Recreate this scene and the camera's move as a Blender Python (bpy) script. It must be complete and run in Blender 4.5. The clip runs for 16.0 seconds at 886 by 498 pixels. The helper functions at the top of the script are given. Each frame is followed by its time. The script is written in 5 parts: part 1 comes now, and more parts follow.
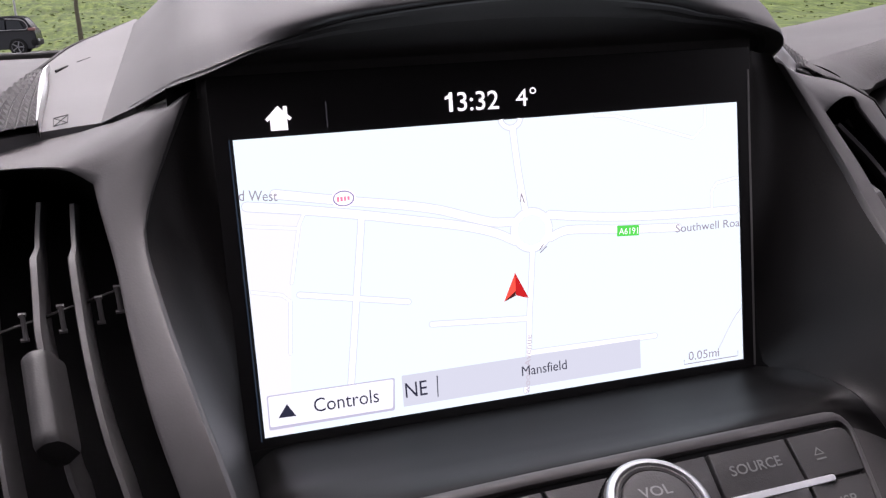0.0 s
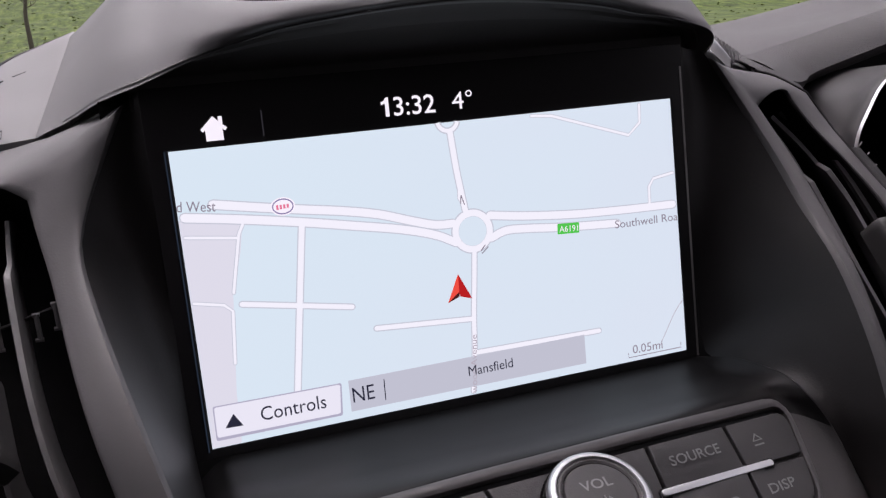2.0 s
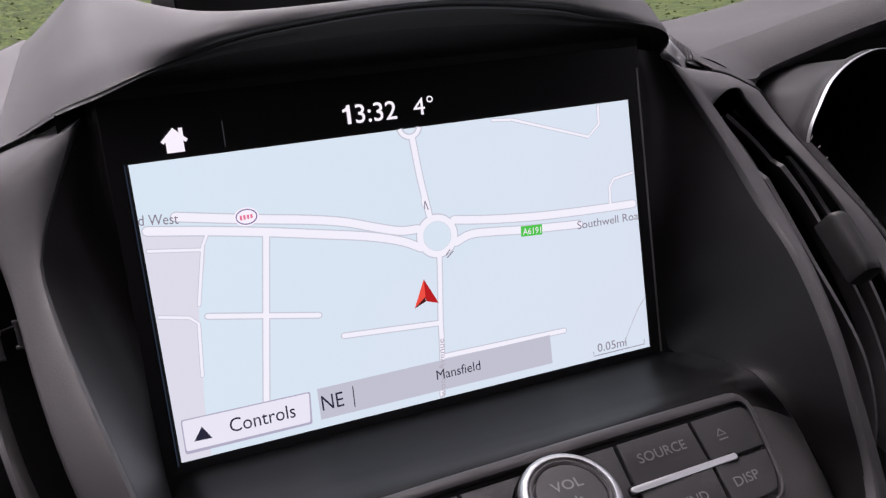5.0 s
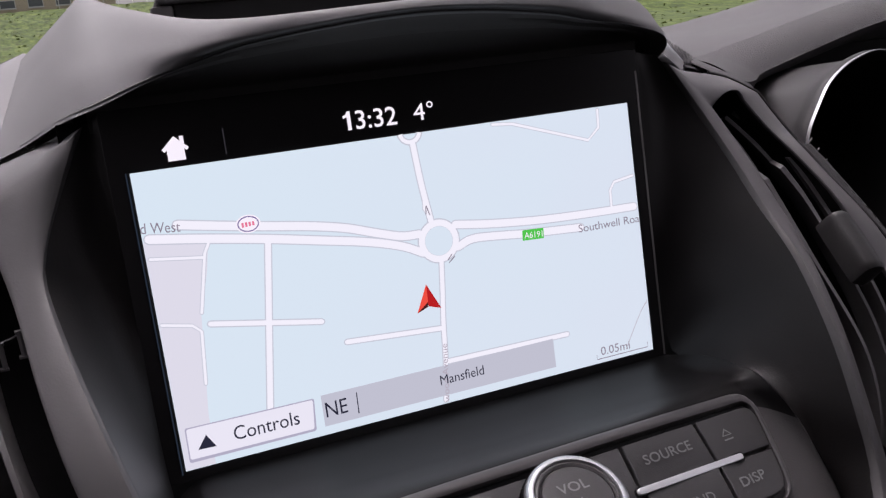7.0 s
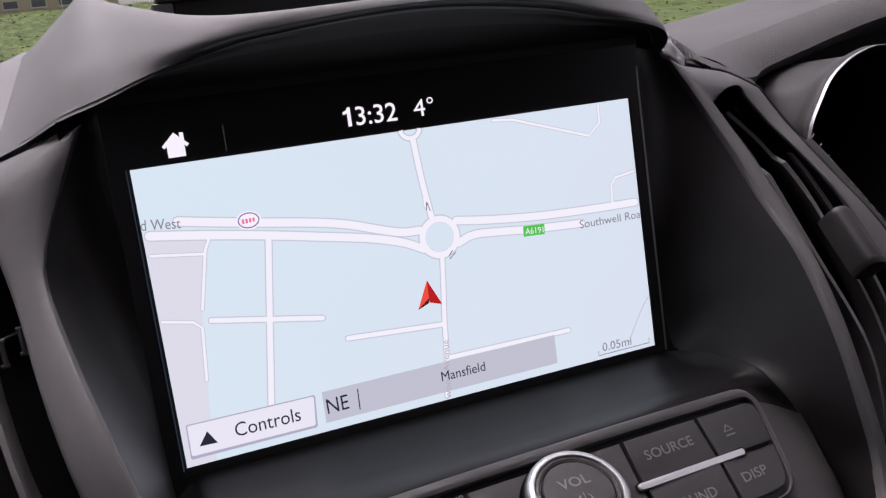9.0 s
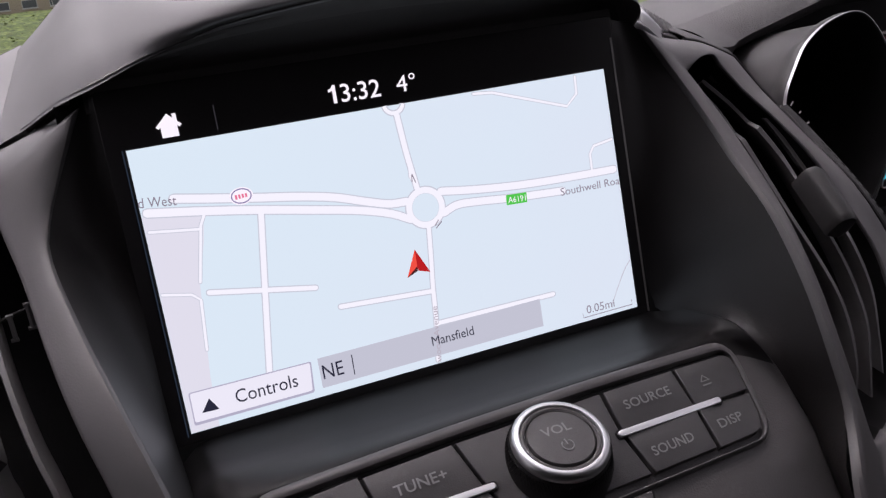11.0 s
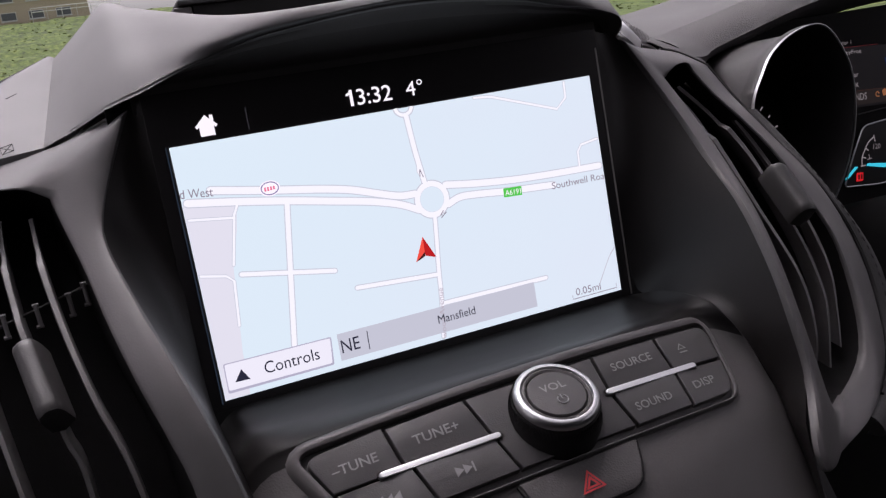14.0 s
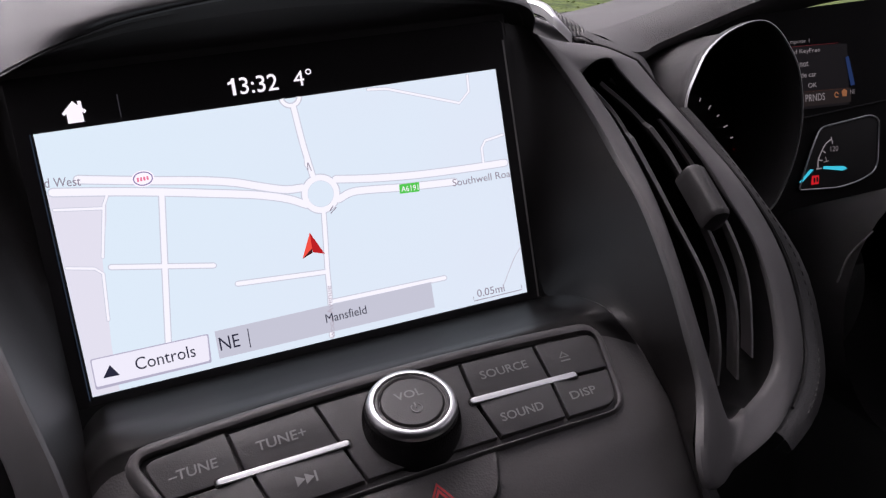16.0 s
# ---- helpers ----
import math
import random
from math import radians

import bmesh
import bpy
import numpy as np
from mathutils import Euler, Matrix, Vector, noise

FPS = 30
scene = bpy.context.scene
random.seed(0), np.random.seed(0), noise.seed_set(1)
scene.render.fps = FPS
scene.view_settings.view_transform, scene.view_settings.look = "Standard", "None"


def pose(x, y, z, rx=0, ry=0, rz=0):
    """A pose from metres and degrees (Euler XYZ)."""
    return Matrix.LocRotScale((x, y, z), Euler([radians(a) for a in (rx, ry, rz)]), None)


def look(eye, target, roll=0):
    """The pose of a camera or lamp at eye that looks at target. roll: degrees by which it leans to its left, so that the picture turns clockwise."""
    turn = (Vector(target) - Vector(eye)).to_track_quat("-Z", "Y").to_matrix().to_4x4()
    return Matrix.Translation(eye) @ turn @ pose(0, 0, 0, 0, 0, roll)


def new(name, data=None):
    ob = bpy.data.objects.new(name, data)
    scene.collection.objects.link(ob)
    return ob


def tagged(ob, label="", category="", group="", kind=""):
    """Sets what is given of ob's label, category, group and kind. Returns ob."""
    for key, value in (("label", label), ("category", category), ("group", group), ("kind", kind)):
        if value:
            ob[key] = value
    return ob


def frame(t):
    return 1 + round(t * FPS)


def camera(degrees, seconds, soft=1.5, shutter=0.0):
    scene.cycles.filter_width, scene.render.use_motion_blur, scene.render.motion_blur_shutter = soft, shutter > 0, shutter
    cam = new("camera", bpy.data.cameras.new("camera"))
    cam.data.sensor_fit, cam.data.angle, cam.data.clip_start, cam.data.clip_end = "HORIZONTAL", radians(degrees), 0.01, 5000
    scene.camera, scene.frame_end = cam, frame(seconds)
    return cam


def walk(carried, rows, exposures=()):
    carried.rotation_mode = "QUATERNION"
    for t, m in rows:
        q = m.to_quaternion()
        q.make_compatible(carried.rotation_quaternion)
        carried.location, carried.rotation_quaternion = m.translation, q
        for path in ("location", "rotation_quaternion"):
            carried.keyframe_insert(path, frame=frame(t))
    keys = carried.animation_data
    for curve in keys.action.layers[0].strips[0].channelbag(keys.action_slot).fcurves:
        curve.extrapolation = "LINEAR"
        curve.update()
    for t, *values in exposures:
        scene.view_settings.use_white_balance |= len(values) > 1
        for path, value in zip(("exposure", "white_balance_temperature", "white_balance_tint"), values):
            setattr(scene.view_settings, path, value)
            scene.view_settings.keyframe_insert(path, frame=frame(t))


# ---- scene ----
# The dashboard frame: origin at the middle of the display, x right, y ahead, z up along the glass,
# which leans back by LEAN_BACK degrees and sits SCREEN_Z metres over the road.
LEAN_BACK, SCREEN_Z = 8.0, 1.22
DASH = pose(0, 0, SCREEN_Z, -LEAN_BACK)

cam = camera(54.0, 16.0, 1.3)
PATH = [
    (0, -0.0993, -0.2707, 0.0476, -15.48, -8.28, -4.32),
    (0.5, -0.0993, -0.2718, 0.0475, -15.71, -8.24, -4.80),
    (1, -0.0980, -0.2722, 0.0485, -16.06, -8.22, -5.17),
    (1.5, -0.0951, -0.2727, 0.0474, -16.90, -8.43, -5.57),
    (2, -0.0925, -0.2750, 0.0478, -17.79, -8.40, -6.05),
    (2.5, -0.0935, -0.2770, 0.0491, -18.43, -8.49, -6.38),
    (3, -0.0926, -0.2772, 0.0483, -18.92, -8.39, -6.86),
    (5.5, -0.0943, -0.2751, 0.0517, -20.57, -9.05, -7.16),
    (6, -0.0927, -0.2778, 0.0507, -20.66, -8.65, -7.34),
    (6.5, -0.0940, -0.2759, 0.0488, -20.62, -8.56, -7.65),
    (7, -0.0950, -0.2754, 0.0493, -20.50, -8.25, -7.96),
    (7.5, -0.0949, -0.2762, 0.0497, -20.33, -8.10, -8.02),
    (8, -0.0957, -0.2741, 0.0482, -20.24, -8.12, -7.99),
    (8.5, -0.0945, -0.2756, 0.0481, -20.29, -8.20, -7.99),
    (9, -0.0943, -0.2755, 0.0482, -20.28, -8.29, -8.16),
    (11.5, -0.0966, -0.2908, 0.0393, -20.03, -9.18, -10.66),
    (12, -0.1035, -0.2881, 0.0276, -20.04, -9.16, -11.19),
    (12.5, -0.1062, -0.2991, 0.0277, -20.37, -9.39, -11.36),
    (13, -0.1110, -0.3070, 0.0268, -20.93, -9.08, -11.22),
    (13.5, -0.1158, -0.3129, 0.0312, -21.35, -8.81, -10.83),
    (14, -0.1178, -0.3207, 0.0405, -21.38, -8.47, -10.22),
    (14.5, -0.1154, -0.3155, 0.0421, -21.23, -8.41, -9.50),
    (15, -0.1095, -0.3136, 0.0421, -20.95, -8.29, -9.08),
    (15.5, -0.0975, -0.3173, 0.0394, -20.64, -8.38, -8.83),
    (16, -0.0678, -0.3272, 0.0337, -20.21, -8.95, -8.88),
]
walk(cam, [(t, DASH @ pose(x, y, z, 0, 0, yaw) @ pose(0, 0, 0, 90 + pitch) @ pose(0, 0, 0, 0, 0, roll))
           for t, x, y, z, yaw, pitch, roll in PATH],
     exposures=[(0.0, 0.5, 6450, 25.5), (0.5, 0.26, 6450, 25.5), (1.0, 0.11, 6450, 25.5), (1.5, 0.03, 6450, 25.5), (9.2, 0.02, 6450, 25.5), (12.0, 0.09, 6450, 25.5), (16.0, 0.11, 6450, 25.5)])

# ---- light: a bright overcast sky ----
world = bpy.data.worlds.new("overcast_sky")
scene.world = world
world.use_nodes = True
wn = world.node_tree
sky = wn.nodes.new("ShaderNodeTexSky")
sky.sky_type, sky.sun_disc = "NISHITA", False
sky.sun_elevation, sky.sun_rotation = radians(61), radians(-7)
sky.dust_density, sky.air_density = 4.0, 1.0
grey = wn.nodes.new("ShaderNodeHueSaturation")
grey.inputs["Saturation"].default_value = 0.12
wn.links.new(sky.outputs[0], grey.inputs["Color"])
wn.links.new(grey.outputs[0], wn.nodes["Background"].inputs[0])
wn.nodes["Background"].inputs[1].default_value = 0.15
sun_data = bpy.data.lights.new("sun", "SUN")
sun_data.energy, sun_data.angle, sun_data.color = 1.6, radians(42), (1.0, 0.98, 0.95)
sun = new("sun", sun_data)
sun.matrix_world = look((-3, 26, 48), (0, 0, 0))


# ---- materials ----
def nodes_of(name):
    mat = bpy.data.materials.new(name)
    mat.use_nodes = True
    return mat, mat.node_tree, mat.node_tree.nodes["Principled BSDF"]


def plain(name, colour, rough=0.5, metal=0.0, grain=0.0, grain_size=0.0008, vary=0.15, spec=0.5):
    """A moulded or painted surface: fine grain in relief, and a slow change of tone and gloss."""
    mat, nt, bsdf = nodes_of(name)
    at = nt.nodes.new("ShaderNodeTexCoord")
    slow = nt.nodes.new("ShaderNodeTexNoise")
    slow.inputs["Scale"].default_value, slow.inputs["Detail"].default_value = 22.0, 4.0
    nt.links.new(at.outputs["Object"], slow.inputs["Vector"])
    mix = nt.nodes.new("ShaderNodeMixRGB")
    mix.inputs[1].default_value = (*[c * (1 - vary) for c in colour], 1)
    mix.inputs[2].default_value = (*[min(1, c * (1 + vary)) for c in colour], 1)
    nt.links.new(slow.outputs["Fac"], mix.inputs[0])
    nt.links.new(mix.outputs[0], bsdf.inputs["Base Color"])
    gloss = nt.nodes.new("ShaderNodeMapRange")
    gloss.inputs["To Min"].default_value, gloss.inputs["To Max"].default_value = rough * 0.88, min(1, rough * 1.12)
    nt.links.new(slow.outputs["Fac"], gloss.inputs["Value"])
    nt.links.new(gloss.outputs[0], bsdf.inputs["Roughness"])
    bsdf.inputs["Metallic"].default_value = metal
    bsdf.inputs["Specular IOR Level"].default_value = spec
    if grain:
        fine = nt.nodes.new("ShaderNodeTexVoronoi")
        fine.inputs["Scale"].default_value = 1 / grain_size
        nt.links.new(at.outputs["Object"], fine.inputs["Vector"])
        bump = nt.nodes.new("ShaderNodeBump")
        bump.inputs["Strength"].default_value, bump.inputs["Distance"].default_value = grain, grain_size * 0.4
        nt.links.new(fine.outputs["Distance"], bump.inputs["Height"])
        nt.links.new(bump.outputs[0], bsdf.inputs["Normal"])
    return mat


def glowing(name, colour, strength=1.0, rough=0.35):
    """A lit patch of a display."""
    mat, nt, bsdf = nodes_of(name)
    bsdf.inputs["Base Color"].default_value = (0.01, 0.01, 0.01, 1)
    bsdf.inputs["Roughness"].default_value = rough
    bsdf.inputs["Specular IOR Level"].default_value = 0.1
    bsdf.inputs["Emission Color"].default_value = (*colour, 1)
    bsdf.inputs["Emission Strength"].default_value = strength
    return mat


DASH_PLASTIC = plain("dash_plastic", (0.140, 0.136, 0.138), 0.68, 0, 0.05, 0.0007, 0.05)
DASH_GRAIN = plain("grained_dash_plastic", (0.068, 0.064, 0.065), 0.62, 0, 0.7, 0.0009, 0.07, 0.4)
DASH_TOP = plain("dash_top_plastic", (0.066, 0.062, 0.063), 0.66, 0, 0.25, 0.0011, 0.05)
TRIM = plain("console_trim", (0.093, 0.087, 0.088), 0.5, 0, 0.08, 0.0007, 0.05, 0.4)
PANEL = plain("satin_panel_plastic", (0.026, 0.024, 0.0245), 0.58, 0, 0.06, 0.0006, 0.06, 0.25)
BUTTON = plain("button_rubber", (0.059, 0.055, 0.056), 0.55, 0, 0.2, 0.0005, 0.08)
RIM = plain("panel_rim_plastic", (0.098, 0.091, 0.092), 0.48, 0, 0.06, 0.0006, 0.06, 0.35)
# glossier and darker than FACE: shade under the hood is in this colour
SHADED_PLINTH = plain("shaded_plinth_plastic", (0.015, 0.0134, 0.0135), 0.46, 0, 0.06, 0.0006, 0.08, 0.16)
FACE = plain("console_face_plastic", (0.080, 0.074, 0.075), 0.6, 0, 0.25, 0.0007, 0.08, 0.3)
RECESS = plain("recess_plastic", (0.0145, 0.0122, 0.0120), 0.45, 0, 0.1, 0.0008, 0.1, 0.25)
# the hood's grey plastic, darkened to hold the shade below the lip
SHADED_UNDERSIDE = plain("shaded_hood_plastic", (0.080, 0.073, 0.072), 0.6, 0, 0.1, 0.0009, 0.1, 0.2)
BLACK = plain("black_plastic", (0.014, 0.0128, 0.013), 0.6, 0, 0, 0.001, 0.1, 0.25)
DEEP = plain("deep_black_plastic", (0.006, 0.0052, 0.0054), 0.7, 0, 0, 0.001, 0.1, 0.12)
CLIP = plain("grey_clip_plastic", (0.16, 0.15, 0.15), 0.6, 0, 0, 0.001, 0.1, 0.3)
GLASS_EDGE = plain("polished_glass_edge", (0.36, 0.34, 0.33), 0.3, 0, 0, 0.001, 0.1)
SLIDER = plain("slider_knob_rubber", (0.024, 0.022, 0.0222), 0.5, 0, 0.1, 0.0006, 0.08, 0.4)
SLAT = plain("vent_slat_plastic", (0.075, 0.070, 0.071), 0.5, 0, 0.1, 0.0006, 0.08)
LEATHER = plain("stitched_leatherette", (0.024, 0.022, 0.022), 0.6, 0, 0.4, 0.0009, 0.1)
GLOSS = plain("display_glass", (0.036, 0.0335, 0.0345), 0.22, 0, 0, 0.001, 0.05, 0.3)
CHROME = plain("satin_chrome", (0.62, 0.62, 0.63), 0.32, 1.0, 0, 0.001, 0.03)
BRUSHED = plain("brushed_aluminium", (0.93, 0.93, 0.94), 0.42, 0.9, 0, 0.001, 0.03)
PRINT = plain("grey_button_print", (0.26, 0.26, 0.26), 0.6, 0, 0, 0.001, 0.03)
RED_PRINT = plain("red_button_print", (0.50, 0.035, 0.04), 0.5, 0, 0, 0.001, 0.05)
THREAD = plain("grey_thread", (0.045, 0.042, 0.041), 0.8, 0, 0, 0.001, 0.1)

MAP_BLUE = glowing("map_land_light", (0.640, 0.810, 0.848))
# the tint of an LCD seen at an angle, painted across the emission colour
nt = MAP_BLUE.node_tree
at, split = nt.nodes.new("ShaderNodeTexCoord"), nt.nodes.new("ShaderNodeSeparateXYZ")
across, cloud = nt.nodes.new("ShaderNodeMapRange"), nt.nodes.new("ShaderNodeTexNoise")
across.inputs["From Min"].default_value, across.inputs["From Max"].default_value = -0.1, 0.1
cloud.inputs["Scale"].default_value = 14.0
blend, tone = nt.nodes.new("ShaderNodeMath"), nt.nodes.new("ShaderNodeMixRGB")
blend.operation = "MULTIPLY"
tone.inputs[1].default_value, tone.inputs[2].default_value = (0.632, 0.797, 0.830, 1), (0.655, 0.740, 0.795, 1)
nt.links.new(at.outputs["Object"], split.inputs[0])
nt.links.new(split.outputs["X"], across.inputs["Value"])
nt.links.new(at.outputs["Object"], cloud.inputs["Vector"])
nt.links.new(across.outputs[0], blend.inputs[0])
nt.links.new(cloud.outputs["Fac"], blend.inputs[1])
nt.links.new(blend.outputs[0], tone.inputs[0])
nt.links.new(tone.outputs[0], nt.nodes["Principled BSDF"].inputs["Emission Color"])
MAP_LILAC = glowing("map_estate_light", (0.675, 0.715, 0.755))
ROAD_EDGE = glowing("map_road_edge_light", (0.520, 0.580, 0.620))
ROAD_WHITE = glowing("map_road_light", (0.830, 0.880, 0.900))
BAR_GREY = glowing("map_bar_light", (0.490, 0.535, 0.585))
BUTTON_LIGHT = glowing("touch_button_light", (0.760, 0.800, 0.840))
BUTTON_EDGE = glowing("touch_button_edge_light", (0.400, 0.410, 0.500))
INK = glowing("dark_screen_ink", (0.020, 0.022, 0.040))
INK_SOFT = glowing("grey_screen_ink", (0.230, 0.210, 0.250))
INK_PALE = glowing("pale_screen_ink", (0.420, 0.400, 0.440))
WHITE_LIGHT = glowing("white_screen_light", (0.880, 0.890, 0.910))
GREEN_LIGHT = glowing("green_sign_light", (0.060, 0.560, 0.070))
RED_LIGHT = glowing("red_arrow_light", (0.460, 0.014, 0.014))
RED_BRIGHT = glowing("bright_red_arrow_light", (0.830, 0.080, 0.050))
RED_DARK = glowing("dark_arrow_light", (0.060, 0.012, 0.012))
PINK_LIGHT = glowing("pink_sign_light", (0.760, 0.200, 0.300))
VIOLET_LIGHT = glowing("violet_sign_light", (0.230, 0.200, 0.360))
DIM_LINE = glowing("status_bar_line", (0.030, 0.030, 0.034))
GAUGE_WHITE = glowing("gauge_white_light", (0.19, 0.18, 0.18))
GAUGE_GREY = glowing("gauge_grey_light", (0.14, 0.13, 0.13))
GAUGE_AMBER = glowing("gauge_amber_light", (0.22, 0.09, 0.035))
GAUGE_RED = glowing("gauge_red_light", (0.50, 0.012, 0.015))
GAUGE_CYAN = glowing("gauge_cyan_light", (0.02, 0.50, 0.62))
EDGE_LIGHT = glowing("screen_edge_light", (0.018, 0.028, 0.042))
GAUGE_BLUE = glowing("gauge_blue_light", (0.008, 0.024, 0.08))
GAUGE_SCREEN = glowing("gauge_screen_light", (0.004, 0.0035, 0.004))


# ---- building tools: points of the dashboard are in millimetres in its own frame ----
def mm(p):
    return Vector((p[0], p[1], p[2])) / 1000


def spline(pts, n, closed=False):
    """n points, evenly spaced, along a smooth curve through pts."""
    pts = [Vector(p) for p in pts]
    dense = []
    count = len(pts) if closed else len(pts) - 1
    for i in range(count):
        if closed:
            a, b, c, d = (pts[(i + k) % len(pts)] for k in (-1, 0, 1, 2))
        else:
            b, c = pts[i], pts[i + 1]
            a = pts[i - 1] if i else b * 2 - c
            d = pts[i + 2] if i + 2 < len(pts) else c * 2 - b
        for j in range(16):
            t = j / 16
            dense.append(0.5 * ((2 * b) + (c - a) * t + (2 * a - 5 * b + 4 * c - d) * t * t + (3 * b - a - 3 * c + d) * t ** 3))
    dense.append(pts[0] if closed else pts[-1])
    run = [0.0]
    for p, q in zip(dense, dense[1:]):
        run.append(run[-1] + (q - p).length)
    out, k = [], 0
    steps = n if closed else n - 1
    for i in range(n):
        want = run[-1] * i / steps
        while k < len(run) - 2 and run[k + 1] < want:
            k += 1
        f = (want - run[k]) / max(run[k + 1] - run[k], 1e-9)
        out.append(dense[k].lerp(dense[k + 1], min(max(f, 0), 1)))
    return out


def even(pts, n):
    """n points along a smooth curve, the same share of them between each two of pts."""
    pts = [Vector(p) for p in pts]
    out = []
    for m in range(n):
        u = m * (len(pts) - 1) / (n - 1)
        i = min(int(u), len(pts) - 2)
        t = u - i
        b, c = pts[i], pts[i + 1]
        a = pts[i - 1] if i else b * 2 - c
        d = pts[i + 2] if i + 2 < len(pts) else c * 2 - b
        out.append(0.5 * ((2 * b) + (c - a) * t + (2 * a - 5 * b + 4 * c - d) * t * t + (3 * b - a - 3 * c + d) * t ** 3))
    return out


def sheet(rows, bm=None, ring=False):
    """A skin over rows of points in millimetres; ring: each row closes on itself."""
    bm = bm or bmesh.new()
    grid = [[bm.verts.new(mm(p)) for p in row] for row in rows]
    for a, b in zip(grid, grid[1:]):
        n = len(a)
        for i in range(n if ring else n - 1):
            bm.faces.new((a[i], a[(i + 1) % n], b[(i + 1) % n], b[i]))
    return bm


def skin(curves, nu, nv):
    """A smooth skin through curves: each gets nu points, and nv rows go across them."""
    rows = [spline(c, nu) for c in curves]
    columns = [spline([r[i] for r in rows], nv) for i in range(nu)]
    return sheet([[columns[i][j] for i in range(nu)] for j in range(nv)])


def slab(outline, h0, h1, bevel, put, bm=None):
    """A plate with a rounded upper rim over an outline of (a, b); put(a, b, h) gives its place."""
    bm = bm or bmesh.new()
    n = len(outline)
    ca, cb = sum(p[0] for p in outline) / n, sum(p[1] for p in outline) / n

    def shrunk(d):
        out = []
        for a, b in outline:
            r = max(math.hypot(a - ca, b - cb), 1e-6)
            k = max(0.0, 1 - d / r)
            out.append((ca + (a - ca) * k, cb + (b - cb) * k))
        return out
    rings = [(shrunk(0), h0)] + [(shrunk(bevel * (1 - math.cos(q))), h1 - bevel * (1 - math.sin(q))) for q in (0.0, 0.39, 0.79, 1.18, 1.57)]
    if bevel <= 0:
        rings = [(shrunk(0), h0), (shrunk(0), h1)]
    made = [[bm.verts.new(mm(put(a, b, h))) for a, b in ring] for ring, h in rings]
    for r, s in zip(made, made[1:]):
        for i in range(n):
            bm.faces.new((r[i], r[(i + 1) % n], s[(i + 1) % n], s[i]))
    bm.faces.new(made[-1])
    bm.faces.new(made[0][::-1])
    return bm


def rounded(pts, radii, n=5):
    """A polygon with its corners rounded off."""
    out = []
    count = len(pts)
    for i in range(count):
        p, q, r = Vector(pts[i - 1]), Vector(pts[i]), Vector(pts[(i + 1) % count])
        d = radii[i] if isinstance(radii, (list, tuple)) else radii
        if d <= 0:
            out.append(tuple(q))
            continue
        a, b = q + (p - q).normalized() * d, q + (r - q).normalized() * d
        for j in range(n + 1):
            t = j / n
            out.append(tuple(a * (1 - t) ** 2 + q * 2 * t * (1 - t) + b * t * t))
    return out


def lathe(profile, put, n=48, bm=None):
    """Turns a profile of (radius, height) about an axis; put(a, b, h) gives its place."""
    bm = bm or bmesh.new()
    rings = []
    for r, h in profile:
        rings.append([bm.verts.new(mm(put(r * math.cos(6.28318 * i / n), r * math.sin(6.28318 * i / n), h))) for i in range(n)])
    for a, b in zip(rings, rings[1:]):
        for i in range(n):
            bm.faces.new((a[i], a[(i + 1) % n], b[(i + 1) % n], b[i]))
    bm.faces.new(rings[-1])
    bm.faces.new(rings[0][::-1])
    return bm


def thing(name, label, category, group="", kind="", at=None):
    ob = new(name)
    ob.empty_display_size = 0.02
    ob.matrix_world = DASH if at is None else at
    return tagged(ob, label, category, group, kind)


def part(name, bm, material, parent, label="", smooth=40):
    bmesh.ops.recalc_face_normals(bm, faces=bm.faces)
    mesh = bpy.data.meshes.new(name)
    bm.to_mesh(mesh)
    bm.free()
    mesh.materials.append(material)
    if smooth:
        mesh.shade_smooth()
        mesh.set_sharp_from_angle(angle=radians(smooth))
    ob = new(name, mesh)
    ob.parent = parent
    return tagged(ob, label) if label else ob


def letters(text, bold=0.0):
    """The outline of a text as (points, faces), its lower left corner at 0, 0 and its height 1."""
    data = bpy.data.curves.new("letters", "FONT")
    data.body, data.size, data.offset, data.resolution_u = text, 1.0, bold, 3
    ob = new("letters", data)
    mesh = bpy.data.meshes.new_from_object(ob.evaluated_get(bpy.context.evaluated_depsgraph_get()))
    co = [v.co.copy() for v in mesh.vertices]
    faces = [tuple(p.vertices) for p in mesh.polygons]
    bpy.data.objects.remove(ob)
    bpy.data.meshes.remove(mesh)
    x0, x1 = min(c.x for c in co), max(c.x for c in co)
    y0, y1 = min(c.y for c in co), max(c.y for c in co)
    return [((c.x - x0) / (x1 - x0), (c.y - y0) / (y1 - y0)) for c in co], faces


def lettering(name, text, material, parent, put, size, lift=0.0, bold=0.0, label=""):
    """Text of size (width, height) laid by put(a, b, h), with a from the left and b up from the base."""
    pts, faces = letters(text, bold)
    bm = bmesh.new()
    vs = [bm.verts.new(mm(put(a * size[0], b * size[1], lift))) for a, b in pts]
    for f in faces:
        if len(set(f)) > 2:
            try:
                bm.faces.new([vs[i] for i in f])
            except ValueError:
                pass
    return part(name, bm, material, parent, label, 0)


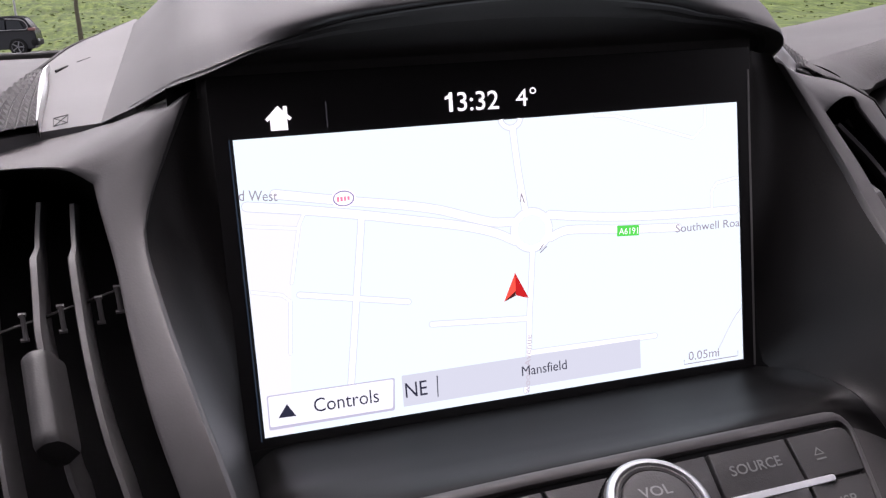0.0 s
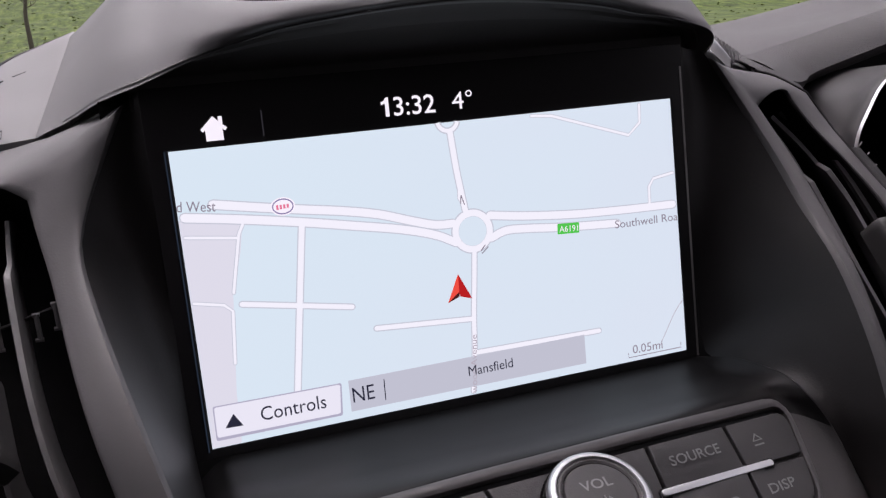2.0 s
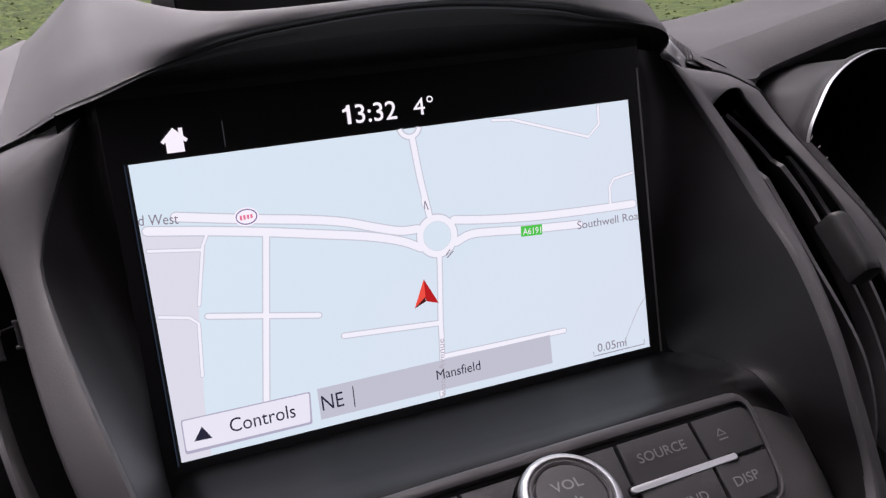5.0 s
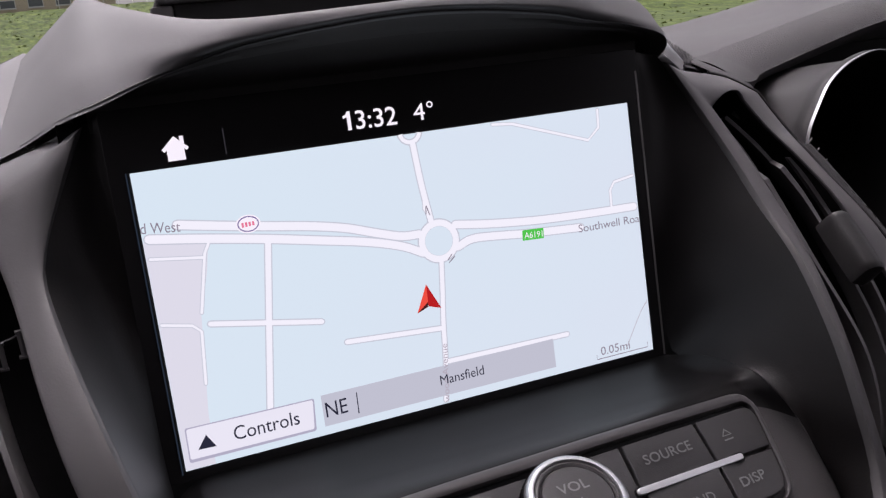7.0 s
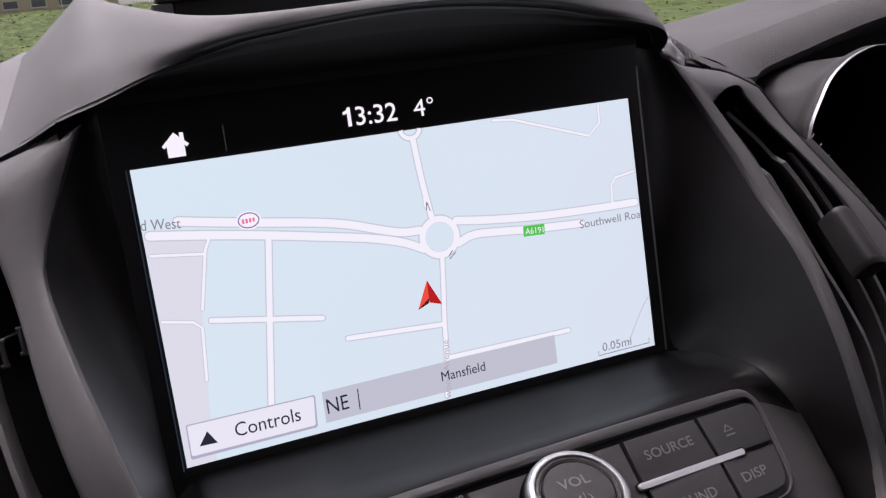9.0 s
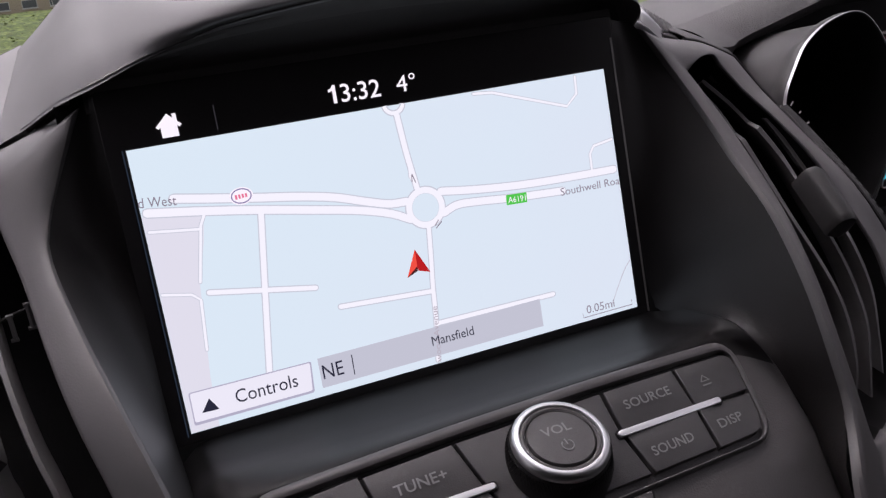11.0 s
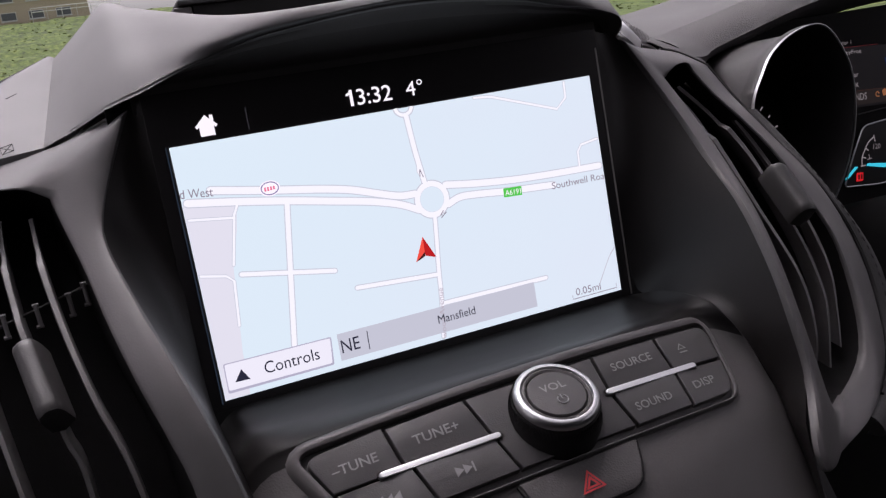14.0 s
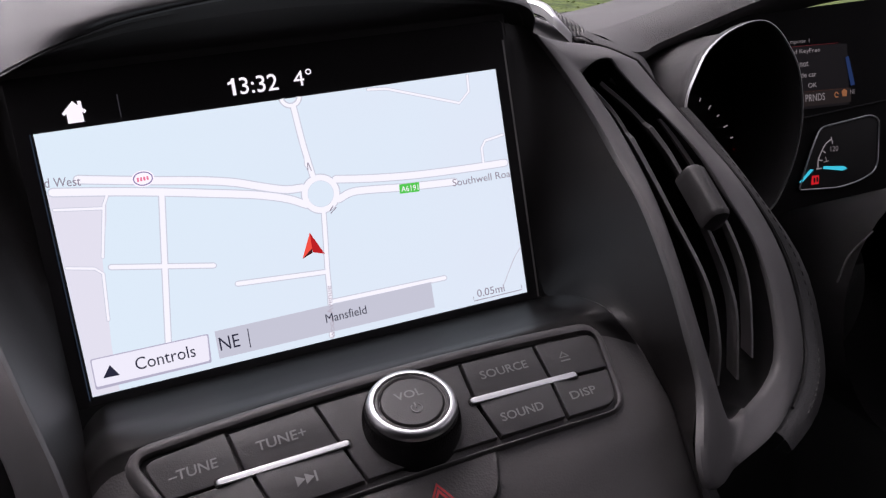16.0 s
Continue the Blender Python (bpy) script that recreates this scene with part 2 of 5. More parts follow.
def ribbon(pts, width, put, lift, bm=None, smooth=True, caps=True):
    """A flat stroke of one width along points (a, b)."""
    bm = bm or bmesh.new()
    line = spline([(p[0], p[1], 0) for p in pts], max(2, 6 * (len(pts) - 1) + 1)) if smooth and len(pts) > 2 else [Vector((p[0], p[1], 0)) for p in pts]
    left, right = [], []
    for i, p in enumerate(line):
        d = (line[min(i + 1, len(line) - 1)] - line[max(i - 1, 0)]).normalized()
        s = Vector((-d.y, d.x, 0)) * width / 2
        left.append(p + s)
        right.append(p - s)
    edge = left[:]
    if caps:
        d = (line[-1] - line[-2]).normalized()
        s = Vector((-d.y, d.x, 0))
        edge += [line[-1] + (s * math.cos(a) + d * math.sin(a)) * width / 2 for a in (0.8, 1.57, 2.34)]
    edge += right[::-1]
    if caps:
        d = (line[0] - line[1]).normalized()
        s = Vector((-d.y, d.x, 0))
        edge += [line[0] + (s * math.cos(a) + d * math.sin(a)) * width / 2 for a in (0.8, 1.57, 2.34)]
    vl = [bm.verts.new(mm(put(p.x, p.y, lift))) for p in left]
    vr = [bm.verts.new(mm(put(p.x, p.y, lift))) for p in right]
    for i in range(len(vl) - 1):
        bm.faces.new((vl[i], vl[i + 1], vr[i + 1], vr[i]))
    if caps:
        k = len(left)
        e = [bm.verts.new(mm(put(p.x, p.y, lift))) for p in edge[k:k + 3]]
        bm.faces.new([vl[-1], *e, vr[-1]])
        e = [bm.verts.new(mm(put(p.x, p.y, lift))) for p in edge[-3:]]
        bm.faces.new([vr[0], *e, vl[0]])
    return bm


def tube(pts, r, n=10, bm=None, taper=1.0):
    """A round bar of radius r millimetres along a line of points."""
    bm = bm or bmesh.new()
    rings = []
    for i, p in enumerate(pts):
        d = (Vector(pts[min(i + 1, len(pts) - 1)]) - Vector(pts[max(i - 1, 0)])).normalized()
        s = d.cross(Vector((0.3, 0.2, 0.93))).normalized()
        u = d.cross(s)
        k = r * (1 + (taper - 1) * i / max(1, len(pts) - 1))
        rings.append([bm.verts.new(mm(Vector(p) + (s * math.cos(6.28318 * j / n) + u * math.sin(6.28318 * j / n)) * k)) for j in range(n)])
    for a, b in zip(rings, rings[1:]):
        for j in range(n):
            bm.faces.new((a[j], a[(j + 1) % n], b[(j + 1) % n], b[j]))
    bm.faces.new(rings[-1])
    bm.faces.new(rings[0][::-1])
    return bm


def box(x0, x1, y0, y1, z0, z1, bevel=0.0, bm=None):
    """A box in millimetres, with its edges rounded."""
    bm = bm or bmesh.new()
    made = bmesh.ops.create_cube(bm, size=1.0)["verts"]
    for v in made:
        v.co = mm((x0 + (v.co.x + 0.5) * (x1 - x0), y0 + (v.co.y + 0.5) * (y1 - y0), z0 + (v.co.z + 0.5) * (z1 - z0)))
    if bevel:
        edges = [e for e in bm.edges if e.verts[0] in made or e.verts[1] in made]
        bmesh.ops.bevel(bm, geom=edges, offset=bevel / 1000, segments=3, profile=0.5, affect="EDGES")
    return bm


# ---- the shape of the dashboard ----
def top_z(y):
    """The height of the dashboard's upper side at y."""
    return 56 + 0.24 * (y - 50) if y < 200 else 92 + 0.13 * (y - 200)


def panel_top(x):
    return -46.7 - 0.00107 * (x - 5) ** 2


def panel(x, w, h):
    """A place on the control panel: x across, w down its slope from the upper edge, h out of it."""
    z = panel_top(x) - 0.70 * w
    y = -24.9 + 0.952 * max(z, -80) + 0.0032 * (x + 2) ** 2 + 0.45 * min(z + 80, 0)
    return (x, y - 0.712 * h, z + 0.702 * h)


def glass(a, b, h):
    """A place on the display: a across and b up from its middle, h out of it."""
    return (a, -h, b)


# ---- display ----
display = thing("touchscreen_display", "glossy black touchscreen lit with a pale blue navigation map", "touchscreen")
part("glass_panel", slab(rounded([(-93.5, -50.5), (93.5, -50.5), (93.5, 66), (-93.5, 66)], 2), -4, -0.6, 0.4, glass), GLOSS, display, "glossy black cover glass", 0)
screen = part("map_screen", slab([(-87.2, -46.9), (87.2, -46.9), (87.2, 46.9), (-87.2, 46.9)], -0.5, 0.0, 0, glass), MAP_BLUE, display, "pale blue lit map picture", 0)
part("status_bar", slab([(-87.2, 47.0), (87.2, 47.0), (87.2, 58.5), (-87.2, 58.5)], -0.58, -0.3, 0, glass), GLOSS, display, "black bar with clock", 0)
for side in (-1, 1):
    # the left border emits faintly, to paint the screen's soft glow there
    part("screen_edge", slab([(side * 88.5, -48.0), (side * 88.1, -48.0), (side * 88.1, 47), (side * 88.5, 47)], -0.5, -0.2, 0, glass), EDGE_LIGHT if side < 0 else BLACK, display, "thin screen border, the left one with a faint painted glow", 0)

part("glass_edge", slab([(92.1, -50), (92.85, -50), (92.85, 58), (92.1, 58)], -0.6, -0.4, 0, glass), GLASS_EDGE, display, "thin grey glass edge", 0)
part("map_estate", slab([(-87.1, 26.0), (-68.4, 23.0), (-70.2, 14), (-74.2, 1.0), (-77.4, -30), (-78.0, -46.8), (-87.1, -46.8)], 0.0, 0.04, 0, glass), MAP_LILAC, screen, "lilac housing estate area", 0)

MAIN, MINOR, THIN = 2.6, 1.55, 0.85
ROADS = [
    ([(-85.3, 26.6), (-69, 24.0), (-50.4, 20.6), (-34, 17.2), (-17.7, 13.7), (-6.3, 10.2), (0.8, 6.6)], MAIN),
    ([(-76.5, 29.6), (-63, 27.0), (-49.8, 24.6), (-36, 22.2), (-24.6, 19.6), (-14, 16.0), (-6, 13.6), (0.4, 13.2)], MAIN),
    ([(13.6, 14.2), (24, 12.6), (36, 11.2), (49, 10.1), (68, 9.2), (85.4, 8.7)], MAIN),
    ([(13.4, 6.4), (19, 8.2), (27, 7.8), (40, 6.4), (52, 5.5), (62.0, 4.8)], MAIN),
    ([(2.4, 43.4), (3.4, 30), (5.0, 17.0)], MINOR + 0.4),
    ([(6.8, 3.0), (5.6, -8), (4.3, -19), (3.3, -31), (1.4, -45.6)], MINOR),
    ([(-30.1, -17.7), (3.6, -20.3)], MINOR),
    ([(4.0, -32.3), (51.4, -33.0)], MINOR),
    ([(-50.1, 20.6), (-54.2, -6), (-58.4, -33.6)], MINOR + 0.3),
    ([(-72.0, -2.5), (-37.3, -9.2)], MINOR),
    ([(-86.0, 20.6), (-70.6, 18.4)], THIN),
    ([(-68.4, 22.4), (-70.0, 19.5), (-74.0, 1.5)], THIN),
    ([(-86.3, 0.1), (-77.4, -1.9), (-75.0, -4.2), (-76.6, -20.8)], THIN),
    ([(32.2, 46.0), (39.6, 45.3), (69.2, 35.6), (74.0, 39.6), (74.3, 45.9)], THIN),
    ([(86.2, 20.2), (78.0, 19.0), (76.0, 16.3), (75.8, 9.9)], THIN),
    ([(5.6, 16.4), (3.2, 21.5), (3.6, 25.0)], THIN),
]
for pts, width in ROADS:
    curved = width != THIN
    road = part("road", ribbon(pts, width + (0.75 if width > THIN else 0.5), glass, 0.08, None, curved), ROAD_EDGE, screen, "", 0)
    part("road_surface", ribbon(pts, width, glass, 0.12, None, curved), ROAD_WHITE, road, "", 0)


def ring_mark(name, cx, cy, r, width, lift, material, parent, turn=(0, 6.2832)):
    n = 40
    pts = [(cx + r * math.cos(turn[0] + (turn[1] - turn[0]) * i / n), cy + r * math.sin(turn[0] + (turn[1] - turn[0]) * i / n)) for i in range(n + 1)]
    return part(name, ribbon(pts, width, glass, lift, None, False, False), material, parent, "", 0)


circus = ring_mark("roundabout", 6.9, 9.7, 6.2, 3.1, 0.09, ROAD_EDGE, screen)
ring_mark("road_surface", 6.9, 9.7, 6.2, 2.2, 0.13, ROAD_WHITE, circus)
part("roundabout_island", slab([(6.9 + 5.0 * math.cos(0.2094 * i), 9.7 + 5.0 * math.sin(0.2094 * i)) for i in range(30)], 0.08, 0.14, 0, glass), MAP_BLUE, circus, "", 0)
small = ring_mark("roundabout", 1.8, 47.6, 3.5, 2.2, 0.09, ROAD_EDGE, screen, (3.3, 6.1))
ring_mark("road_surface", 1.8, 47.6, 3.5, 1.3, 0.13, ROAD_WHITE, small, (3.3, 6.1))
for a, b, c, d in ((3.6, 19.5, 3.9, 22.0), (4.9, 19.0, 4.0, 22.3), (12.0, 3.6, 9.4, 1.6), (10.9, 4.4, 9.2, 2.6)):
    part("lane_arrow", ribbon([(a, b), (c, d)], 0.35, glass, 0.16, None, False, False), INK_SOFT, screen, "", 0)
part("footpath", ribbon([(86.9, -27.6), (83, -32), (75.5, -44.0)], 0.25, glass, 0.06, None, True, False), INK_PALE, screen, "", 0)


def on_glass(x0, y0, tilt=0.0):
    ca, sa = math.cos(radians(tilt)), math.sin(radians(tilt))
    return lambda a, b, h: glass(x0 + a * ca - b * sa, y0 + a * sa + b * ca, h)


clock = lettering("clock_text", "3:32", WHITE_LIGHT, display, on_glass(-15.9, 50.65, -0.8), (14.1, 6.1), 0.02, 0.006, "white digital clock")
part("clock_digit", slab([(-17.5, 50.7), (-17.45, 56.8), (-18.4, 56.8), (-18.9, 55.9), (-20.0, 55.45), (-20.0, 54.6), (-18.65, 54.9), (-18.7, 50.7)], -0.1, 0.02, 0, glass), WHITE_LIGHT, clock, "white digit", 0)
lettering("temperature_text", "4°", WHITE_LIGHT, display, on_glass(4.2, 50.9, -0.8), (7.2, 5.9), 0.02, 0.0)
part("status_divider", ribbon([(-58.2, 56.6), (-58.3, 48.6)], 0.35, glass, 0.0, None, False, False), DIM_LINE, display, "", 0)
home = slab([(-77.0, 52.4), (-76.3, 51.6), (-75.6, 52.2), (-75.6, 48.8), (-70.4, 48.8), (-70.4, 52.2), (-69.7, 51.6), (-69.0, 52.4), (-70.2, 53.5), (-70.2, 56.0), (-71.4, 56.0), (-71.4, 54.6), (-73.0, 56.2)], -0.1, 0.02, 0, glass)
part("home_icon", home, WHITE_LIGHT, display, "white house icon", 0)

lettering("street_text", "d West", INK_SOFT, screen, on_glass(-87.4, 28.6, -6), (11.6, 3.2), 0.2)
lettering("street_text", "Southwell Roa", INK_SOFT, screen, on_glass(61.0, 3.0, -1.0), (26.0, 2.9), 0.2)
lettering("street_text", "wood Avenue", INK_PALE, screen, on_glass(2.6, -46.4, 84.5), (20.5, 2.2), 0.205)
sign = part("road_number_sign", slab(rounded([(38.2, 4.1), (46.6, 3.6), (46.9, 7.3), (38.5, 7.8)], 0.3), 0.14, 0.18, 0, glass), GREEN_LIGHT, screen, "green road number plate", 0)
lettering("road_number", "A6191", WHITE_LIGHT, sign, on_glass(39.0, 4.7, -3.5), (7.2, 2.2), 0.22)
fuel = part("fuel_sign", slab([(-55.4 + 3.9 * math.cos(0.2618 * i), 26.3 + 2.9 * math.sin(0.2618 * i)) for i in range(24)], 0.14, 0.18, 0, glass), WHITE_LIGHT, screen, "white oval filling station sign", 0)
n = 32
part("sign_ring", ribbon([(-55.4 + 3.2 * math.cos(6.2832 * i / n), 26.3 + 2.3 * math.sin(6.2832 * i / n)) for i in range(n + 1)], 0.4, glass, 0.2, None, False, False), VIOLET_LIGHT, fuel, "", 0)
for i in range(4):
    part("sign_bar", slab([(-57.5 + 1.1 * i, 25.4 + 0.08 * i), (-56.8 + 1.1 * i, 25.4 + 0.08 * i), (-56.8 + 1.1 * i, 26.9), (-57.5 + 1.1 * i, 26.9)], 0.19, 0.21, 0, glass), PINK_LIGHT, fuel, "", 0)

arrow = part("position_arrow", slab([(0.0, -4.1), (-4.5, -13.4), (-0.2, -11.0)], 0.2, 0.26, 0, glass), RED_BRIGHT, screen, "red position arrow", 0)
part("arrow_side", slab([(0.0, -4.1), (-0.2, -11.0), (4.3, -13.2)], 0.2, 0.26, 0, glass), RED_LIGHT, arrow, "", 0)
part("arrow_notch", slab([(-0.2, -10.2), (-4.6, -13.5), (-0.3, -11.9)], 0.26, 0.3, 0, glass), RED_DARK, arrow, "", 0)
part("arrow_notch", slab([(-0.2, -10.8), (-0.1, -11.8), (4.3, -13.3)], 0.26, 0.3, 0, glass), RED_LIGHT, arrow, "", 0)

bar = part("address_bar", slab([(-41.8, -44.0), (45.2, -44.0), (45.3, -33.4), (-41.7, -33.4)], 0.14, 0.18, 0, glass), BAR_GREY, screen, "grey address bar", 0)
lettering("heading_text", "NE", INK, bar, on_glass(-40.8, -41.1, 0), (7.4, 5.0), 0.22)
part("bar_divider", ribbon([(-29.7, -35.2), (-29.9, -42.4)], 0.35, glass, 0.21, None, False, False), INK, bar, "", 0)
lettering("town_text", "Mansfield", INK, bar, on_glass(0.2, -40.0, 0), (16.6, 3.4), 0.22)
button = part("touch_button", slab(rounded([(-85.6, -44.6), (-44.8, -44.6), (-44.0, -33.7), (-85.4, -33.3)], 0.8), 0.14, 0.17, 0, glass), BUTTON_EDGE, screen, "grey touch button", 0)
part("button_face", slab(rounded([(-85.2, -43.6), (-45.4, -43.8), (-44.5, -34.1), (-85.0, -33.7)], 0.8), 0.17, 0.2, 0, glass), BUTTON_LIGHT, button, "", 0)
lettering("button_text", "Controls", INK, button, on_glass(-71.0, -41.0, 0), (21.2, 4.6), 0.24)
part("button_arrow", slab([(-82.4, -41.0), (-76.8, -41.2), (-79.4, -36.8)], 0.2, 0.23, 0, glass), INK, button, "", 0)
scale = part("scale_bar", ribbon([(62.6, -43.6), (62.6, -45.3), (84.9, -45.3), (84.9, -43.4)], 0.3, glass, 0.16, None, False, False), INK_SOFT, screen, "", 0)
lettering("scale_text", "0.05mi", INK_SOFT, scale, on_glass(64.4, -44.1, -1), (12.6, 3.2), 0.2)

# ---- console: recess, plinth, side trims ----
console = thing("centre_console", "dark grey moulded plastic console round the display", "console")

LIP_LEFT = [(-97.5, 2, 62.5), (-106, 1, 45.5), (-112.5, -4, 31), (-114.5, -13, 20), (-110.5, -33, 3), (-105, -53, -14), (-100, -66, -30), (-95, -75, -50), (-92, -82, -72), (-91, -90, -95), (-91, -97, -125)]
LIP_RIGHT = [(107, 4, 63), (118, 2, 44), (123.5, -10, 22), (123.5, -23.5, 5), (119.5, -45, -13), (115.5, -62.5, -36), (113, -73, -58), (111, -80, -78), (101.5, -88, -92), (99, -92, -97), (97, -100, -125)]
GLASS_LEFT = [(-93, 2, 66), (-93, 2, 45), (-93, 2, 25), (-93, 1, 5), (-93, 0, -15), (-93, -1, -32), (-92.5, -3, -48), (-91.5, -20, -56), (-91, -44, -60), (-89, -68, -78), (-87, -86, -104), (-87, -98, -128)]
GLASS_RIGHT = [(93, 2, 66), (93, 2, 45), (93, 2, 25), (93, 1, 5), (93, 0, -15), (93, -1, -32), (94, -3, -49), (96, -22, -49), (98, -42, -51), (100, -53, -57), (105, -60, -71), (109, -66, -88), (114, -72, -106), (116, -82, -128)]


def wing(lip, edge, name):
    a, b = spline(lip, 44), spline(edge, 44)
    rows = []
    for k in range(9):
        t = k / 8
        row = []
        for p, q in zip(a, b):
            r = p.lerp(q, t)
            r.y += 3.0 * (1 - t)
            r.y += 5 * math.sin(math.pi * t) * min(1, (p - q).length / 25)
            row.append(r)
        rows.append(row)
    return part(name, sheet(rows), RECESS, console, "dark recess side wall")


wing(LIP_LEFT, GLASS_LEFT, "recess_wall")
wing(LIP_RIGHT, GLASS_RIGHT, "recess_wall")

# the plinth under the display and the console face below it, out to the crease beside the driver's vent
CREASE_RIGHT = [(93, 0.5, -50.5), (94, -22, -46.5), (96, -42, -47.5), (97, -52, -52), (101, -58, -62), (106, -64, -80), (112, -70, -100), (115, -80, -128)]


def plinth_profile(x):
    """The same eight stations of the plinth's section at x, from the glass down to the lower console."""
    return [(x, 0.5, -50.4), (x, -20, -51.5), (x, -40, -49.5), panel(x, -5.5, -2.0), panel(x, 2, -2.0), panel(x, 36, -0.8), panel(x, 62, 0), panel(x, 110, 0)]


def shoulder_left(x, p):
    """The passenger end falls away past a rounded shoulder."""
    over = max(0.0, -81.0 - x)
    return Vector((p[0], p[1] + 0.03 * over ** 2, p[2] - 0.06 * over ** 2))


columns = []
for i in range(50):
    x = -95 + (88 + 95) * i / 49
    columns.append(even([shoulder_left(x, p) for p in plinth_profile(x)], 71))
start, edge = plinth_profile(88), CREASE_RIGHT
before = plinth_profile(84)
for k in range(1, 11):
    t = k / 10
    pts = []
    for q, p, e in zip(before, start, edge):
        p, e = Vector(p), Vector(e)
        way = (p - Vector(q)) * ((e.x - p.x) / 4)
        # leaves the face in its own direction and comes up to the crease
        pts.append(p + way * (t - t * t) + (e - p) * t * t)
    columns.append(even(pts, 71))
for dx, dy, dz in ((1.2, 0.8, -0.4), (2.2, 3.0, -1.6), (2.8, 8.0, -4.0), (3.0, 22.0, -9.0)):
    columns.append([Vector((p.x + dx, p.y + dy * min(1, 0.2 - p.y / 40), p.z + dz)) for p in even(edge, 71)])
# one moulding in two materials, the upper one with shade in its colour
part("plinth", sheet([c[:41] for c in columns]), SHADED_PLINTH, console, "satin plinth, darkened for the shade under the display")
part("console_face", sheet([c[40:] for c in columns]), FACE, console, "dark grey grained console face")

# the two side trims, each a ring round an air vent
VENT_RIGHT = ([(133, 10, 40), (138, -6, 15), (133, -33, -12), (126, -54, -35), (124, -66, -62), (125, -73, -88)],
              [(125, -73, -88), (127, -73, -94), (131, -70, -97), (137, -66, -98.5), (145, -62, -97)],
              [(145, -62, -98.5), (164, -51, -97), (178, -43, -89), (187, -33, -70), (189.5, -23, -45), (184.5, -14, -24), (180, -2, -2), (174, 10, 15), (166, 17, 28), (158, 21, 41)],
              [(158, 21, 41), (155, 20, 45), (148, 17, 45.5), (140, 13, 43.5), (133, 10, 40)])
RIM_RIGHT = ([(109, 5, 60.5), (118, 2, 44), (123.5, -10, 22), (123.5, -23.5, 5), (119.5, -45, -13), (115.5, -62.5, -36), (113, -73, -58), (111, -80, -78), (100, -92, -91)],
             [(100, -92, -91), (97, -95.5, -98), (98, -97, -105), (106, -92, -108.5), (117, -84, -109)],
             [(117, -84, -109), (155, -66, -109), (192, -42, -101), (209, -25, -82), (212, -14, -54), (202, -5, -22), (199, 20, 4), (194, 38, 26), (184, 42, 43)],
             [(184, 42, 43), (168, 39, 50), (157, 35, 53), (142, 29, 55.2), (126, 19, 57.2), (109, 5, 60.5)])
PAD_RIGHT = ([(101.5, -86, -92), (100, -88, -95), (98, -92, -99), (96, -95, -104)],
             [(96, -95, -104), (88, -101, -108), (90, -103, -113), (104, -98, -117), (120, -88, -118)],
             [(120, -88, -118), (151, -72, -121), (192, -50, -119), (223, -25, -108), (227, -14, -66), (213, 0, -26), (210, 26, 5), (202, 41, 26), (188, 46, 43)],
             [(188, 46, 43), (178, 45, 53), (160, 40, 60), (145, 34, 63), (130, 28, 65)])
VENT_LEFT = ([(-129, 11, 37), (-127, 1, 28), (-123.5, -13, 14), (-120, -34, -4), (-116, -51, -20), (-111, -63, -37), (-107.5, -71, -52), (-107, -78, -76), (-112, -78, -92)],
             [(-112, -78, -92), (-122, -73, -97), (-132, -69, -98.5), (-142, -66, -99), (-150, -61, -98)],
             [(-150, -61, -98), (-174, -46, -94), (-189, -33, -83), (-191, -24, -55), (-186, -14, -26), (-184, 4, -2), (-183, 24, 18), (-172, 33, 36)],
             [(-172, 33, 36), (-168, 34, 42), (-156, 29, 43), (-138, 17, 42), (-129, 11, 37)])
RIM_LEFT = ([(-97.5, 2, 62.5), (-106, 1, 45.5), (-112.5, -4, 31), (-114.5, -13, 20), (-110.5, -33, 3), (-105, -53, -14), (-100, -66, -30), (-95, -75, -50), (-92, -82, -72), (-91, -90, -95)],
            [(-91, -90, -95), (-98, -96, -108), (-118, -88, -114), (-138, -75, -117), (-164, -60, -113)],
            [(-164, -60, -113), (-204, -34, -110), (-225, -18, -90), (-228, -10, -52), (-225, 0, -22), (-225, 24, 4), (-222, 42, 26), (-215, 54, 38)],
            [(-215, 54, 38), (-190, 56, 42), (-171, 55.0, 46.5), (-150, 50.0, 51.4), (-127, 46.5, 55.2), (-113, 26, 58.5), (-97.5, 4, 61.5)])


def outline(segments, counts=(26, 10, 26, 12)):
    pts = []
    for seg, n in zip(segments, counts):
        pts += spline(seg, n + 1)[:-1]
    return pts


def vent_trim(opening, rim, name):
    """The trim between a vent's opening and its outer rim, with rounded edges."""
    a, b = outline(opening), outline(rim)
    rows = []
    for t, push in ((0.0, 2.6), (0.0, 0.9), (0.03, -0.1), (0.10, -0.8), (0.35, -1.2), (0.6, -1.2), (0.82, -0.9), (0.92, -0.3), (0.97, 1.0), (1.0, 3.4)):
        rows.append([p.lerp(q, t) + Vector((0, push, 0)) for p, q in zip(a, b)])
    return part(name, sheet(rows, None, True), TRIM, console, "satin grey vent surround")


vent_trim(VENT_RIGHT, RIM_RIGHT, "vent_surround")
vent_trim(VENT_LEFT, RIM_LEFT, "vent_surround")

